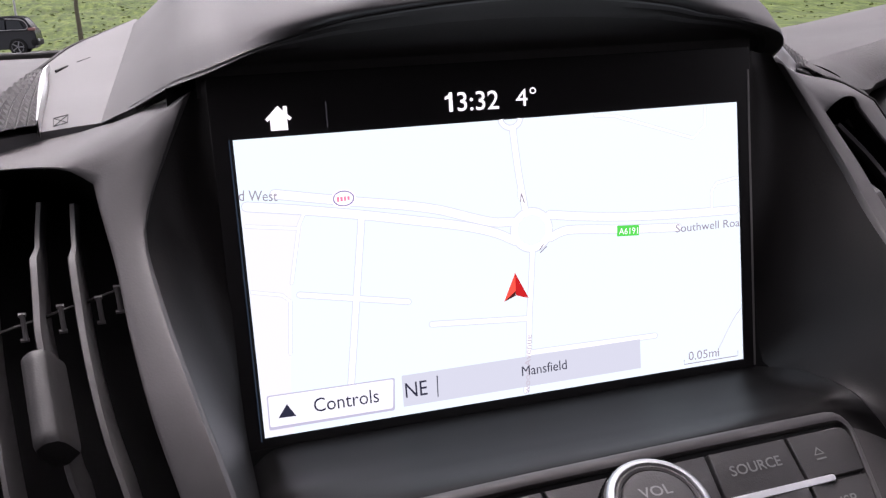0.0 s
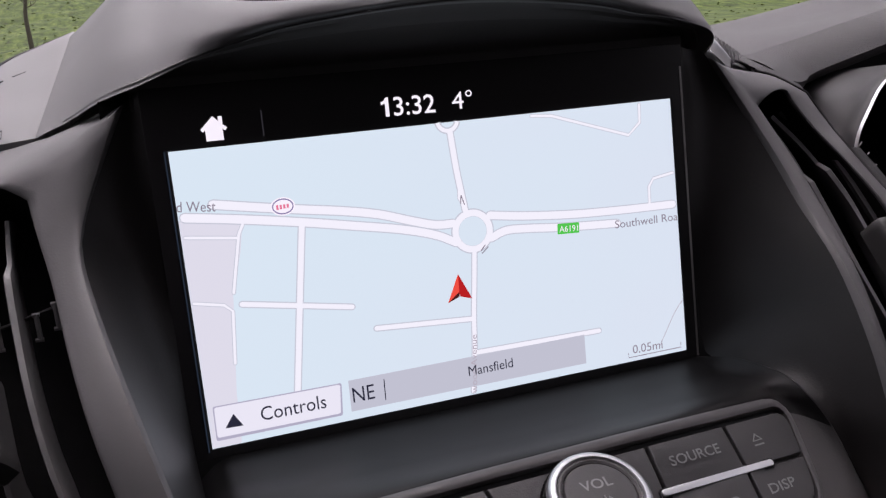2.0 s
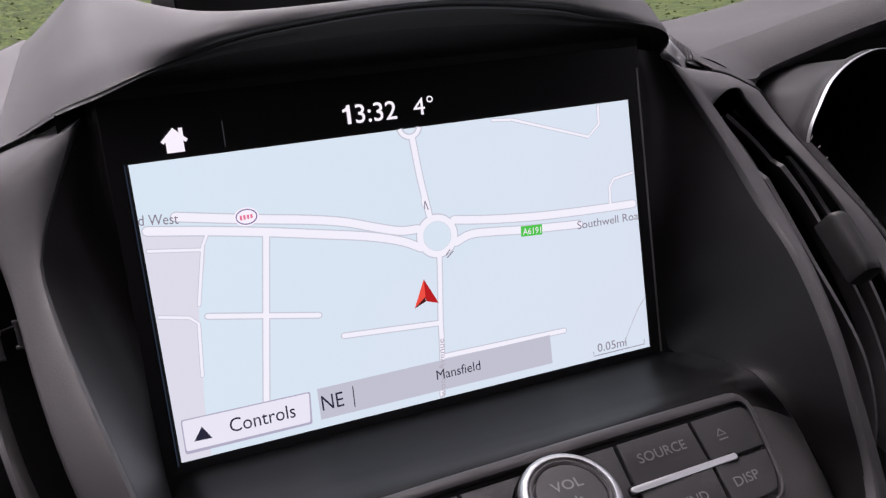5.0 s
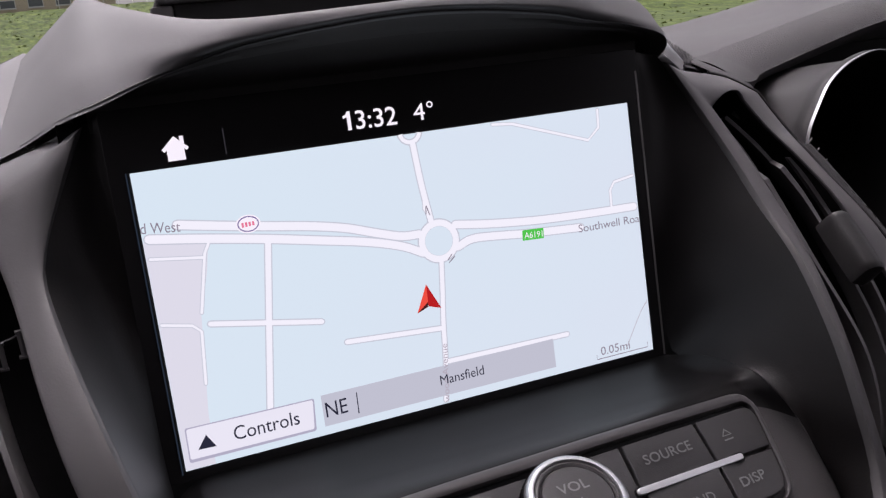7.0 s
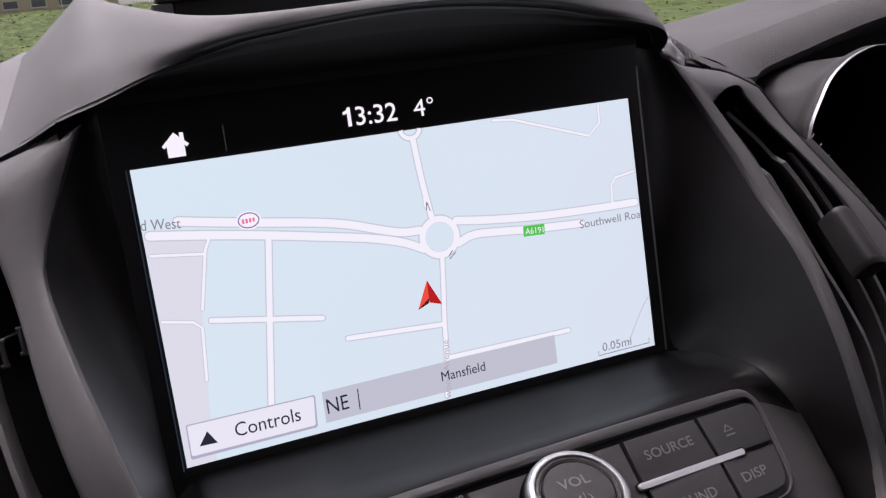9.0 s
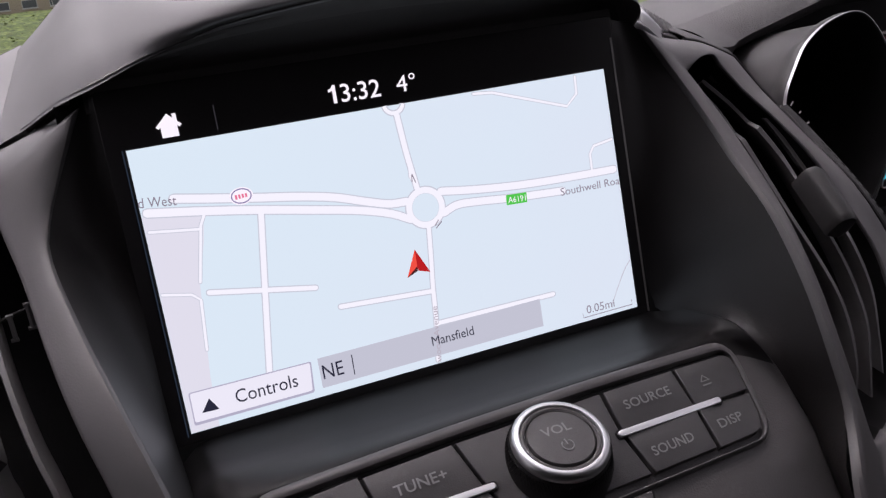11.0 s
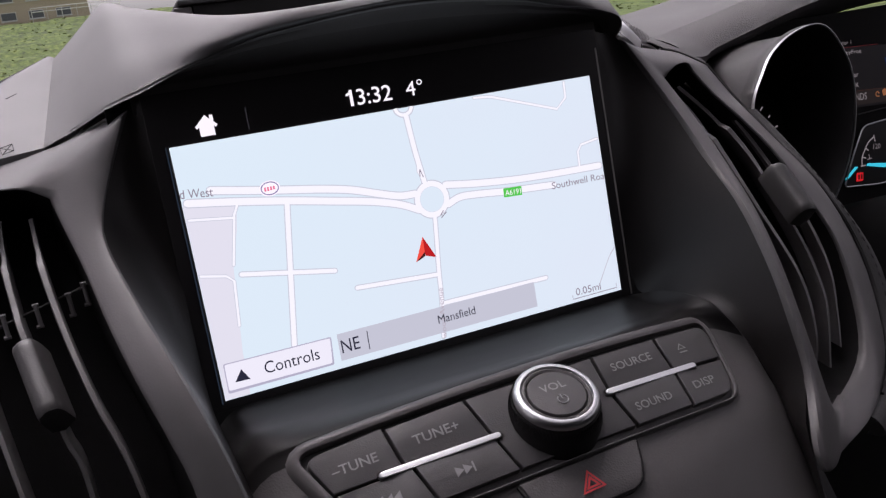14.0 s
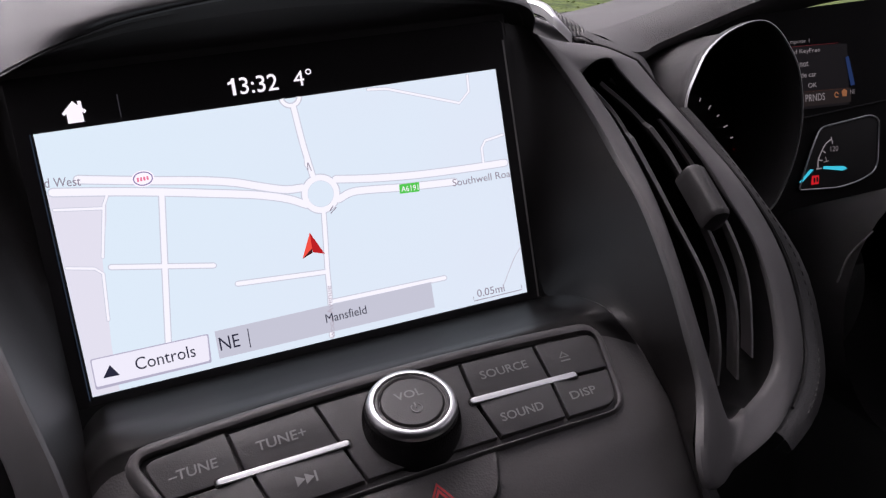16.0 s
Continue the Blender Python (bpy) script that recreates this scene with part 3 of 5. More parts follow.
# the stitched band outside the right vent
a, b = outline(RIM_RIGHT), outline(PAD_RIGHT)
first, last = 40, 60
rows = []
for t, push in ((-0.05, 4), (0.04, 1.0), (0.12, -0.6), (0.4, -1.5), (0.75, -0.5), (1.0, 4.0), (1.08, 12)):
    rows.append([a[i].lerp(b[i], t) + Vector((0, push, 0)) for i in range(first, last)])
part("stitched_band", sheet(rows), LEATHER, console, "leather-look edge band with stitching")
seam = [a[i].lerp(b[i], 0.42) + Vector((0, -1.5, 0)) for i in range(42, 58)]
seam = spline(seam, 71)
bm = bmesh.new()
for i in range(0, 70, 2):
    tube([seam[i], seam[i].lerp(seam[i + 1], 0.5) + Vector((0, -0.2, 0)), seam[i + 1]], 0.25, 5, bm)
tagged(part("stitch", bm, THREAD, console, "grey stitches"), kind="stuff")


part("joint_line", tube([a[i].lerp(b[i], 0.02) + Vector((0, 0.4, 0)) for i in range(42, 68)], 0.8, 6), BLACK, console, "thin dark joint line")


# ---- air vents ----
def blade(path, depth, t, step, swing):
    """One curved louvre blade, thinner at its upper end."""
    pts = spline(path, 40)
    rows = []
    for i, p in enumerate(pts):
        d = (pts[min(i + 1, 39)] - pts[max(i - 1, 0)]).normalized()
        s = d.cross(Vector((0, 1, 0.2))).normalized()
        into = Vector((swing, 1, -0.12))
        f = 7.0 if i / 39 < step else 0.0
        k = 0.7 if i / 39 < step else 1.1 - 0.6 * i / 39
        q = p + into * f
        rows.append([q + s * t * k + into * 1.0, q + s * t * k * 0.7, q, q - s * t * k * 0.7, q - s * t * k + into * 1.0, p - s * t * 0.6 * k + into * depth, p + s * t * 0.6 * k + into * depth])
    bm = sheet(rows, None, True)
    for end in (0, 39):
        bm.verts.ensure_lookup_table()
        bm.faces.new([bm.verts[end * 7 + j] for j in range(7)])
    return bm


def pillow(half, height, put):
    rows = []
    for i in range(21):
        t = i / 20
        k = min(1.0, (1 - abs(2 * t - 1) ** 16) ** 0.5 + 0.02)
        rows.append([put(half * k * math.cos(p) if abs(math.cos(p)) < 0.5 else half * k * math.copysign(abs(math.cos(p)) ** 0.6, math.cos(p)), t, -5 + (height + 5) * k * max(0.0, math.sin(p)) ** 0.55) for p in [math.pi * j / 16 for j in range(17)]])
    return sheet(rows)


def air_vent(opening, blades, knob, clips, where, swing, thick, step):
    vent = thing("air_vent", "black louvred air vent " + where, "air vent", "dashboard air vents")
    ring = outline(opening)
    mid = sum(ring, Vector()) / len(ring)
    back = []
    for k, push in ((1.0, 2.0), (0.985, 12), (0.9, 42)):
        back.append([mid.lerp(p, k) + Vector((0, push, -push * 0.12)) for p in ring])
    bm = sheet(back, None, True)
    bm.verts.ensure_lookup_table()
    n = len(ring)
    bm.faces.new([bm.verts[2 * n + i] for i in range(n)])
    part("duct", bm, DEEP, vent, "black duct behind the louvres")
    for path in blades:
        part("louvre", blade(path, 20, thick, step, swing), SLAT, vent)
    lo, hi, half = knob
    lo, hi = Vector(lo), Vector(hi)
    along = hi - lo
    across = along.cross(Vector((0, 1, 0.3))).normalized()
    out = across.cross(along).normalized()
    if out.y > 0:
        out = -out

    def put(p, q, h):
        return lo + across * p + along * q + out * h
    part("slider_knob", pillow(half, 6.0, put), SLIDER, vent, "soft black slider knob")
    for c in clips:
        bm = bmesh.new()
        tube([Vector(c) + Vector((0, 0, 3.8)), Vector(c) + Vector((0.4, -1.0, -3.8))], 0.8, 6, bm)
        tube([Vector(c) + Vector((-1.0, 0, 3.6)), Vector(c) + Vector((1.0, 0, 3.6))], 0.7, 6, bm)
        tube([Vector(c) + Vector((-1.0, -1, -3.6)), Vector(c) + Vector((1.2, -1, -3.6))], 0.7, 6, bm)
        part("louvre_clip", bm, CLIP, vent, "small grey clip")
    if clips:
        part("link_rod", tube([Vector(clips[-1]) + Vector((-12, 4, -3)), Vector(clips[0]) + Vector((8, 4, 4))], 0.6, 8), BLACK, vent)
    return vent


air_vent(VENT_RIGHT,
         [[(135.7, 8.4, 34.4), (144, 4, 20.6), (146.5, -7, 2.1), (146, -23.5, -19.8), (143.3, -46.8, -48.1), (139.6, -56, -70), (135, -58, -87)],
          [(145.8, 16, 35.9), (157.6, 13, 22.7), (163.9, 5.5, 8.6), (166.1, -5.6, -7.4), (161.4, -31, -37.7), (160, -40, -54), (157, -46, -67), (150, -51, -90)],
          [(155.2, 22, 37.3), (168, 19, 24.2), (173.8, 13.7, 13.9), (179, 1.4, -8), (180.1, -16.8, -34), (178, -29, -56), (170.4, -38, -75), (164, -44, -86)]],
         ((160.8, -36, -29.1), (163.3, -16, -7.3), 5.2), [], "with one slider knob beside the driver's dials", 0.55, 1.5, 0.20)
air_vent(VENT_LEFT,
         [[(-137, 14.5, 32), (-136.5, 2, 18), (-134.3, -14, 1.8), (-131.4, -30, -12.3), (-127.8, -43, -26.6), (-122.8, -54.5, -43), (-119, -66, -70), (-119, -71, -96)],
          [(-147.6, 21.5, 33), (-148.3, 12.6, 20.3), (-146.8, -4, 4.5), (-145.2, -15.5, -5.6), (-139, -37, -34.3), (-135.7, -44, -45), (-134, -58, -76), (-134, -64, -97)],
          [(-160, 30, 38), (-164, 16, 17), (-162, -4, -12), (-157, -25, -40), (-152, -42, -68), (-150, -54, -96)]],
         ((-139.6, -46, -27), (-144.4, -22, -6.2), 4.2), [(-124.8, -3, 3.5), (-130.2, -3, 1), (-140.7, -3, -0.2), (-151, -3, -1.4)], "with a slider knob on the passenger's side", 0.0, 1.25, 0.12)

# ---- control panel ----
controls = thing("radio_control_panel", "row of dark radio buttons with a chrome volume knob", "control panel")
EDGE = rounded([(-76.5, 1), (-22.8, 0.4), (20.5, 0.4), (87.2, 0.8), (80.2, 33.6), (28.4, 33.2), (-16.2, 33.4), (-63, 33.8)], [5, 0, 0, 6, 7, 0, 0, 8])


def grown(pts, d):
    """A polygon with its sides moved outwards by d."""
    out, n = [], len(pts)
    for i in range(n):
        a, b, c = Vector(pts[i - 1]), Vector(pts[i]), Vector(pts[(i + 1) % n])
        t = (c - a).normalized()
        out.append(tuple(b + Vector((t.y, -t.x)) * d))
    return out


def dense(pts, step=3.0):
    out = []
    for p, q in zip(pts, pts[1:] + pts[:1]):
        k = max(1, int(math.hypot(q[0] - p[0], q[1] - p[1]) / step))
        out += [(p[0] + (q[0] - p[0]) * i / k, p[1] + (q[1] - p[1]) * i / k) for i in range(k)]
    return out


EDGE = dense(EDGE)


def panel_rim():
    """The soft rim, broad at the top and the ends, narrow along the lower side."""
    rows = []
    for d, h in ((4.6, -1.2), (3.9, 0.1), (3.0, 0.9), (2.0, 1.3), (1.2, 1.3), (0.5, 1.0), (0.2, 0.0), (0.2, -1.6)):
        rows.append([panel(x, w, h) for x, w in [q if o[1] < 24 else (q[0], o[1] + (q[1] - o[1]) * 0.3) for q, o in zip(grown(EDGE, d), EDGE)]])
    return sheet(rows, None, True)


part("panel_rim", panel_rim(), RIM, controls, "satin rim round the buttons")
part("panel_bed", slab(EDGE, -4, -1.2, 0, panel), BLACK, controls, "black gaps between the buttons")


def key(pts, radii, height=1.7):
    return part("button", slab(rounded(pts, radii, 4), -2, height + 0.2, 0.6, panel), BUTTON, controls)


def on_panel(x0, w0, up=1.9):
    return lambda a, b, h: panel(x0 + a, w0 - b, up + 0.06 + h)


tune_down = key([(-75, 3.5), (-50, 2.5), (-48.2, 17.7), (-69.6, 17.9)], [5, 0, 0, 0.5])
lettering("button_text", "–TUNE", PRINT, tune_down, on_panel(-68.2, 12.6), (14.2, 3.3), 0, 0.012)
tune_up = key([(-49, 3.2), (-23.2, 2.7), (-19.6, 17.3), (-47.1, 17.7)], [0, 0, 0, 0])
lettering("button_text", "TUNE+", PRINT, tune_up, on_panel(-42.4, 11.8), (14.8, 3.3), 0, 0.012)
previous = key([(-69.2, 18.7), (-45.9, 18.5), (-42.6, 31.8), (-62.2, 32.1)], [0.5, 0, 0, 6])
following = key([(-44.9, 18.5), (-19.2, 18.1), (-15.7, 31.1), (-41.6, 31.5)], 0)
middle = key([(-22.2, 2.7), (25.7, 2.7), (25.6, 17.3), (28.4, 30.9), (-14.7, 31.1), (-18.5, 17.9)], 0, 1.5)
source = key([(26.9, 2.7), (55.4, 2.8), (55.9, 16.5), (26.6, 16.5)], 0)
lettering("button_text", "SOURCE", PRINT, source, on_panel(31.5, 10.3), (18.8, 3.1), 0, 0.012)
eject = key([(56.7, 2.8), (85.8, 2.8), (82.9, 17.3), (57, 16.8)], [0, 6, 0, 0])
sound = key([(26.9, 17.9), (55.7, 17.9), (55.2, 31.1), (29.7, 31.1)], 0)
lettering("button_text", "SOUND", PRINT, sound, on_panel(32.2, 26.6), (16.6, 3.1), 0, 0.012)
disp = key([(56.9, 18.1), (82.6, 18.5), (79.4, 31.8), (56.5, 31.5)], [0, 0, 6.5, 0])
lettering("button_text", "DISP", PRINT, disp, on_panel(60.9, 26.2), (11.8, 3.1), 0, 0.012)


def sign_on(parent, shapes, material=PRINT, name="button_symbol"):
    bm = bmesh.new()
    for pts in shapes:
        bm.faces.new([bm.verts.new(mm(panel(x, w, 1.98))) for x, w in pts])
    return part(name, bm, material, parent, "", 0)


sign_on(previous, [[(-57.4, 23.8), (-56.8, 23.8), (-56.8, 27.3), (-57.4, 27.3)], [(-56.7, 25.6), (-54.2, 23.8), (-54.2, 27.3)], [(-54.2, 25.6), (-51.7, 23.8), (-51.7, 27.3)]])
sign_on(following, [[(-34.4, 23.1), (-31.7, 24.8), (-34.4, 26.6)], [(-31.7, 23.1), (-29.0, 24.8), (-31.7, 26.6)], [(-28.9, 23.1), (-28.3, 23.1), (-28.3, 26.6), (-28.9, 26.6)]])
EJECT = [[(64.0, 9.9), (64.8, 9.6), (66.4, 8.1), (66.4, 7.4)], [(66.4, 7.4), (66.4, 8.1), (68.0, 9.6), (68.8, 9.9)], [(64.0, 9.9), (64.8, 9.6), (68.0, 9.6), (68.8, 9.9)], [(64.2, 10.9), (68.6, 10.9), (68.6, 11.4), (64.2, 11.4)]]
sign_on(eject, EJECT)
for x0, x1, w0, w1 in ((-55.8, -16.4, 17.5, 18.3), (24.2, 67.8, 16.9, 17.5)):
    part("silver_strip", slab(rounded([(x0, w0 - 1), (x1, w1 - 1), (x1, w1 + 1), (x0, w0 + 1)], 1.0), 0.4, 2.7, 0.8, panel), BRUSHED, controls, "bright brushed metal strip")
    part("strip_gap", slab(rounded([(x0 - 0.5, w0 - 1.5), (x1 + 0.5, w1 - 1.5), (x1 + 0.5, w1 + 1.5), (x0 - 0.5, w0 + 1.5)], 1.2), 0.2, 2.0, 0, panel), BLACK, controls, "dark slot round the strip", 0)

KNOB = Vector(panel(4.2, 16.4, -1.0))
OUT = Vector((0.0, -0.5, 0.87)).normalized()
SIDE = Vector((1, 0, 0))
UP = OUT.cross(SIDE)


def on_knob(a, b, h):
    return KNOB + SIDE * a + UP * b + OUT * h


knob = part("volume_knob", lathe([(15.8, -7), (15.7, 1.4), (15.2, 3.0), (14.4, 6.0), (13.8, 7.2), (12.5, 7.5)], on_knob), BLACK, controls, "black knurled volume knob")
bm = bmesh.new()
for i in range(84):
    for lean in (-1, 1):
        p, q = 6.28318 * i / 84, 6.28318 * (i + 2 * lean) / 84
        tube([on_knob(math.cos(p) * 15.6, math.sin(p) * 15.6, 0.6), on_knob(math.cos(q) * 14.45, math.sin(q) * 14.45, 6.2)], 0.2, 4, bm)
tagged(part("knurling", bm, BLACK, knob, "fine crossed ribs"), kind="stuff")
part("chrome_ring", lathe([(13.8, 6.6), (14.0, 7.6), (13.75, 8.7), (13.2, 9.5), (12.5, 9.9), (11.7, 9.8), (11.3, 9.2), (11.2, 7.5)], on_knob, 64), CHROME, knob, "satin chrome ring")
part("knob_rim", lathe([(11.2, 7.5), (11.2, 9.2), (10.6, 9.4), (10.0, 8.9), (9.9, 7.2)], on_knob, 64), RIM, knob, "grey inner rim")
part("knob_cap", lathe([(9.7, 7.0), (9.7, 8.9), (9.3, 9.5), (7.0, 9.75), (0.3, 9.8)], on_knob, 64), BUTTON, knob, "dark rubber cap")
lettering("knob_text", "VOL", PRINT, knob, lambda a, b, h: on_knob(a - 4.6, b + 1.1, 9.95 + h), (8.9, 3.1), 0, 0.012)
bm = bmesh.new()
tube([on_knob(1.7 * math.sin(p) + 0.2, 1.7 * math.cos(p) - 3.4, 9.9) for p in [0.6 + 5.08 * i / 24 for i in range(25)]], 0.26, 6, bm)
tube([on_knob(0.2, -1.3, 9.9), on_knob(0.2, -3.2, 9.9)], 0.26, 6, bm)
part("power_symbol", bm, PRINT, knob)

HAZARD = rounded([(-17.9, 35.4), (-16.8, 40.3), (-13.7, 47.4), (-11.4, 49.7), (-5.8, 50.4), (16.5, 50.2), (20, 48.6), (23.2, 43), (25.9, 35)], [0.4, 2, 2, 1, 1, 1, 1.5, 2, 0.4])[::-1]
hazard = part("hazard_button", slab(HAZARD, -2, 1.1, 0.45, panel), FACE, controls, "dark hazard warning button")
part("hazard_gap", slab(grown(HAZARD, 0.8), -2, 0.5, 0, panel), BLACK, hazard, "", 0)


def hazard_frame(size, width):
    bm = bmesh.new()
    cx, cw = 3.6, 43.2
    tri = [(cx + (x - cx) * size, cw + (w - cw) * size) for x, w in ((3.9, 38.8), (-0.7, 45.5), (7.7, 45.2))]
    small_tri = [(cx + (x - cx) * (1 - width), cw + (w - cw) * (1 - width)) for x, w in tri]
    o = [bm.verts.new(mm(panel(x, w, 1.2))) for x, w in tri]
    i = [bm.verts.new(mm(panel(x, w, 1.2))) for x, w in small_tri]
    for k in range(3):
        bm.faces.new((o[k], o[(k + 1) % 3], i[(k + 1) % 3], i[k]))
    return bm


part("hazard_triangle", hazard_frame(1.05, 0.26), RED_PRINT, hazard, "red warning triangle", 0)
part("hazard_triangle", hazard_frame(0.62, 0.5), RED_PRINT, hazard, "red warning triangle", 0)

# ---- hood over the display ----
hood = thing("display_hood", "grey moulded plastic hood overhanging the display", "dashboard hood")
# passenger's half and driver's half, each from the flank to the middle
LIP = [(128, 49.5, 56.4), (122, 40, 58.3), (115, 30, 60.5), (104, 8, 64.5), (92, -5, 67.5), (78, -13, 72), (64, -19, 75.5), (50, -24, 78.5), (24, -30, 81), (0, -32, 82)]
CREST = [(117.5, 140, 100), (110, 142, 106.5), (103, 143, 113), (96, 145, 119.5), (88.5, 140, 124.5), (77.5, 96, 109.5), (67.5, 30, 93.6), (50, -15, 86.4), (24, -23, 85.9), (0, -25, 86.2)]
VALLEY = [(112, 150, 92), (106, 155, 96), (100, 160, 102), (93, 165, 108), (84, 165, 112), (75, 120, 102), (65, 70, 92), (50, 45, 88), (24, 40, 88), (0, 40, 88)]
BACK = [(108, 180, 88), (102, 190, 92), (96, 200, 97), (90, 205, 101), (82, 205, 104), (74, 190, 106), (65, 175, 108), (50, 160, 110), (24, 160, 112), (0, 160, 112)]
GLASS_TOP = [(126, 52, 56.5), (116, 46, 58.5), (108, 34, 61), (99, 20, 64), (90, 12, 66), (78, 9, 66.5), (64, 8, 67), (50, 8, 67), (24, 8, 67), (0, 8, 67)]
LIP_DRIVER = [(145, 50, 56.5), (133, 45, 57.5), (121.5, 28, 61.5), (112, 7, 66), (101.5, -5, 70), (83, -13.5, 73.5), (65, -19, 75.8), (50, -24, 78.5), (24, -30, 81), (0, -32, 82)]
CREST_DRIVER = [(146, 60, 55.5), (136, 54, 60), (123.5, 42, 69), (117.5, 27, 77), (110.5, 18, 83.5), (95, 8, 86.4), (72, -4, 87.2), (50, -15, 86.4), (24, -23, 85.9), (0, -25, 86.2)]
VALLEY_DRIVER = [(150, 74, 60), (140, 74, 66), (127, 72, 75), (117, 62, 81), (107, 57, 85), (92, 52, 87), (70, 47, 88), (50, 45, 88), (24, 40, 88), (0, 40, 88)]
BACK_DRIVER = [(149, 106, 75), (138, 112, 82), (126, 120, 92), (116, 130, 97), (106, 140, 101), (92, 150, 105), (70, 160, 109), (50, 160, 110), (24, 160, 112), (0, 160, 112)]


def both(half, other=None):
    return [(-x, y, z) for x, y, z in half] + [(x, y, z) for x, y, z in (other or half)[-2::-1]]


lip, crest, valley, back, inner = (even(c, 109) for c in (both(LIP, LIP_DRIVER), both(CREST, CREST_DRIVER), both(VALLEY, VALLEY_DRIVER), both(BACK, BACK_DRIVER), both(GLASS_TOP)))
rows = []
for (fwd_mid, up_mid), (fwd_side, up_side) in zip(((0.0, 0.0), (-0.08, 0.16), (-0.08, 0.38), (0.03, 0.62), (0.22, 0.82), (0.54, 0.95), (1.0, 1.0)),
                                                  ((0.0, 0.0), (0.09, 0.18), (0.25, 0.38), (0.43, 0.575), (0.62, 0.76), (0.82, 0.90), (1.0, 1.0))):
    row = []
    for i, (p, q) in enumerate(zip(lip, crest)):
        d = q - p
        side = min(1.0, max(0.0, (abs(p.x) - 52) / 34))
        flank = max(0.0, 1 - min(i, 108 - i) / 22)
        fwd = fwd_mid + (fwd_side - fwd_mid) * side
        up = up_mid + (up_side - up_mid) * side
        fwd += (up - fwd) * flank
        flat = Vector((d.x, d.y, 0))
        row.append(p + flat * max(fwd, -3.2 / max(flat.length, 1)) + Vector((0, 0, d.z * up)))
    rows.append(row)
rows += [[p.lerp(q, t) for p, q in zip(crest, valley)] for t in (0.12, 0.32, 0.62)]
rows += [valley, [p.lerp(q, 0.45) for p, q in zip(valley, back)], back]
for row in rows[2:]:
    # soft turns from the flanks into the middle
    for _ in range(6):
        row[1:-1] = [(p + q * 2 + r) / 4 for p, q, r in zip(row, row[1:], row[2:])]
# the lip rolls under softly in the middle and has a crisp edge at the flanks
roll = [min(1.0, max(0.0, (100 - abs(p.x)) / 45)) for p in lip]
rows = [[p.lerp(q, 0.02 + 0.13 * k) + Vector((0, 0, 1.5 * k)) for p, q, k in zip(lip, inner, roll)],
        [p.lerp(q, 0.01 + 0.06 * k) + Vector((0, 0, 0.5 * k)) for p, q, k in zip(lip, inner, roll)],
        [p + Vector((0, 2.2 * k, 0.3 * k)) for p, k in zip(lip, roll)]] + rows[1:]
columns = [even([r[i] for r in rows], 56) for i in range(109)]
part("hood_shell", sheet([[c[j] for c in columns] for j in range(56)]), DASH_PLASTIC, hood, "grey outer shell", 75)
lining = []
span = range(10, 99)
for t, drop in ((0.02, 0.5), (0.12, 0.3), (0.30, 0.1), (0.33, -0.9), (0.48, -0.6), (0.50, 0.4), (0.66, 0.3), (0.68, -0.5), (1.0, 0.0)):
    lining.append([p.lerp(q, t) + Vector((0, 0, drop + 3.5 * min(1.0, min(i - 10, 98 - i) / 12) * math.sin(math.pi * t))) for i, p, q in [(i, lip[i], inner[i]) for i in span]])
part("hood_lining", sheet(lining), SHADED_UNDERSIDE, hood, "underside with shade put into its grey")
part("cubby_front", box(-60, 84, 60, 66, 80, 104.5, 0.8), BLACK, hood, "black cubby front behind the crest")
part("cubby_corner", box(-68, -60.3, 59, 66, 80, 104, 1), TRIM, hood, "grey end of the cubby")
part("cubby_lid", box(-66, 86, 58, 150, 104.6, 107, 1), DASH_TOP, hood, "flat dark lid over the cubby")
part("hood_back_wall", box(-96, 96, 4, 7, 60, 69), SHADED_UNDERSIDE, hood, "dark wall behind the glass")
# added blocks close a gap by the glass; near black stands for its shade
part("hood_gap_block", box(-105, -99, 8, 11, 54, 64), DEEP, hood, "added near-black block filling the shaded gap beside the glass")
part("hood_gap_block", box(-100, -92, 7.5, 11, 54, 66.3), DEEP, hood, "added near-black block filling the shaded gap beside the glass")

# ---- dashboard top, windscreen and cabin ----
dash = thing("dashboard", "dark grey grained plastic dashboard top below the windscreen", "dashboard")


SHELL_EDGE = [(-171, 50, 50.5), (-169, 75, 62), (-164, 98, 71), (-154, 122, 82.5), (-146, 153, 93), (-134, 177, 101), (-121, 200, 109)]
SHELL_BASE = [(-127, 48, 56), (-124, 75, 65.5), (-121.5, 105, 76), (-119.5, 135, 86.5), (-118, 165, 97), (-117, 200, 109)]
SHELL_EDGE_DRIVER = [(-176, 56, 51), (-189, 74, 53.5), (-188, 88, 59), (-179, 98, 67), (-170, 109, 75), (-156, 120, 82), (-140, 130, 88)]
SHELL_BASE_DRIVER = [(-141, 46, 53.5), (-146, 60, 55.5), (-150, 74, 60), (-152, 90, 67), (-149, 106, 75), (-138, 122, 84)]


def shell_wing(side, base, edge):
    a, b = spline(base, 40), spline(edge, 40)
    a, b = [a[0] + Vector((0, 0.3, -5))] + a, [b[0] + Vector((0, 0.3, -5))] + b
    rows = []
    for t, drop in ((-0.15, -0.9), (0.0, 0.05), (0.25, 0.5), (0.5, 0.9), (0.75, 0.8), (0.93, 0.4), (1.0, -0.6), (1.03, -3.5), (1.05, -14), (1.05, -40)):
        rows.append([(side * -1 * (p.x + (q.x - p.x) * t), p.y + (q.y - p.y) * t, p.z + (q.z - p.z) * t + drop) for p, q in zip(a, b)])
    part("dash_shell", sheet(rows), DASH_PLASTIC, dash, "smooth grey shell beside the hood")
    part("shell_edge_strip", tube([(side * -1 * p.x, p.y, p.z - 0.5) for p in b], 0.9, 6), BLACK, dash, "thin dark joint line")


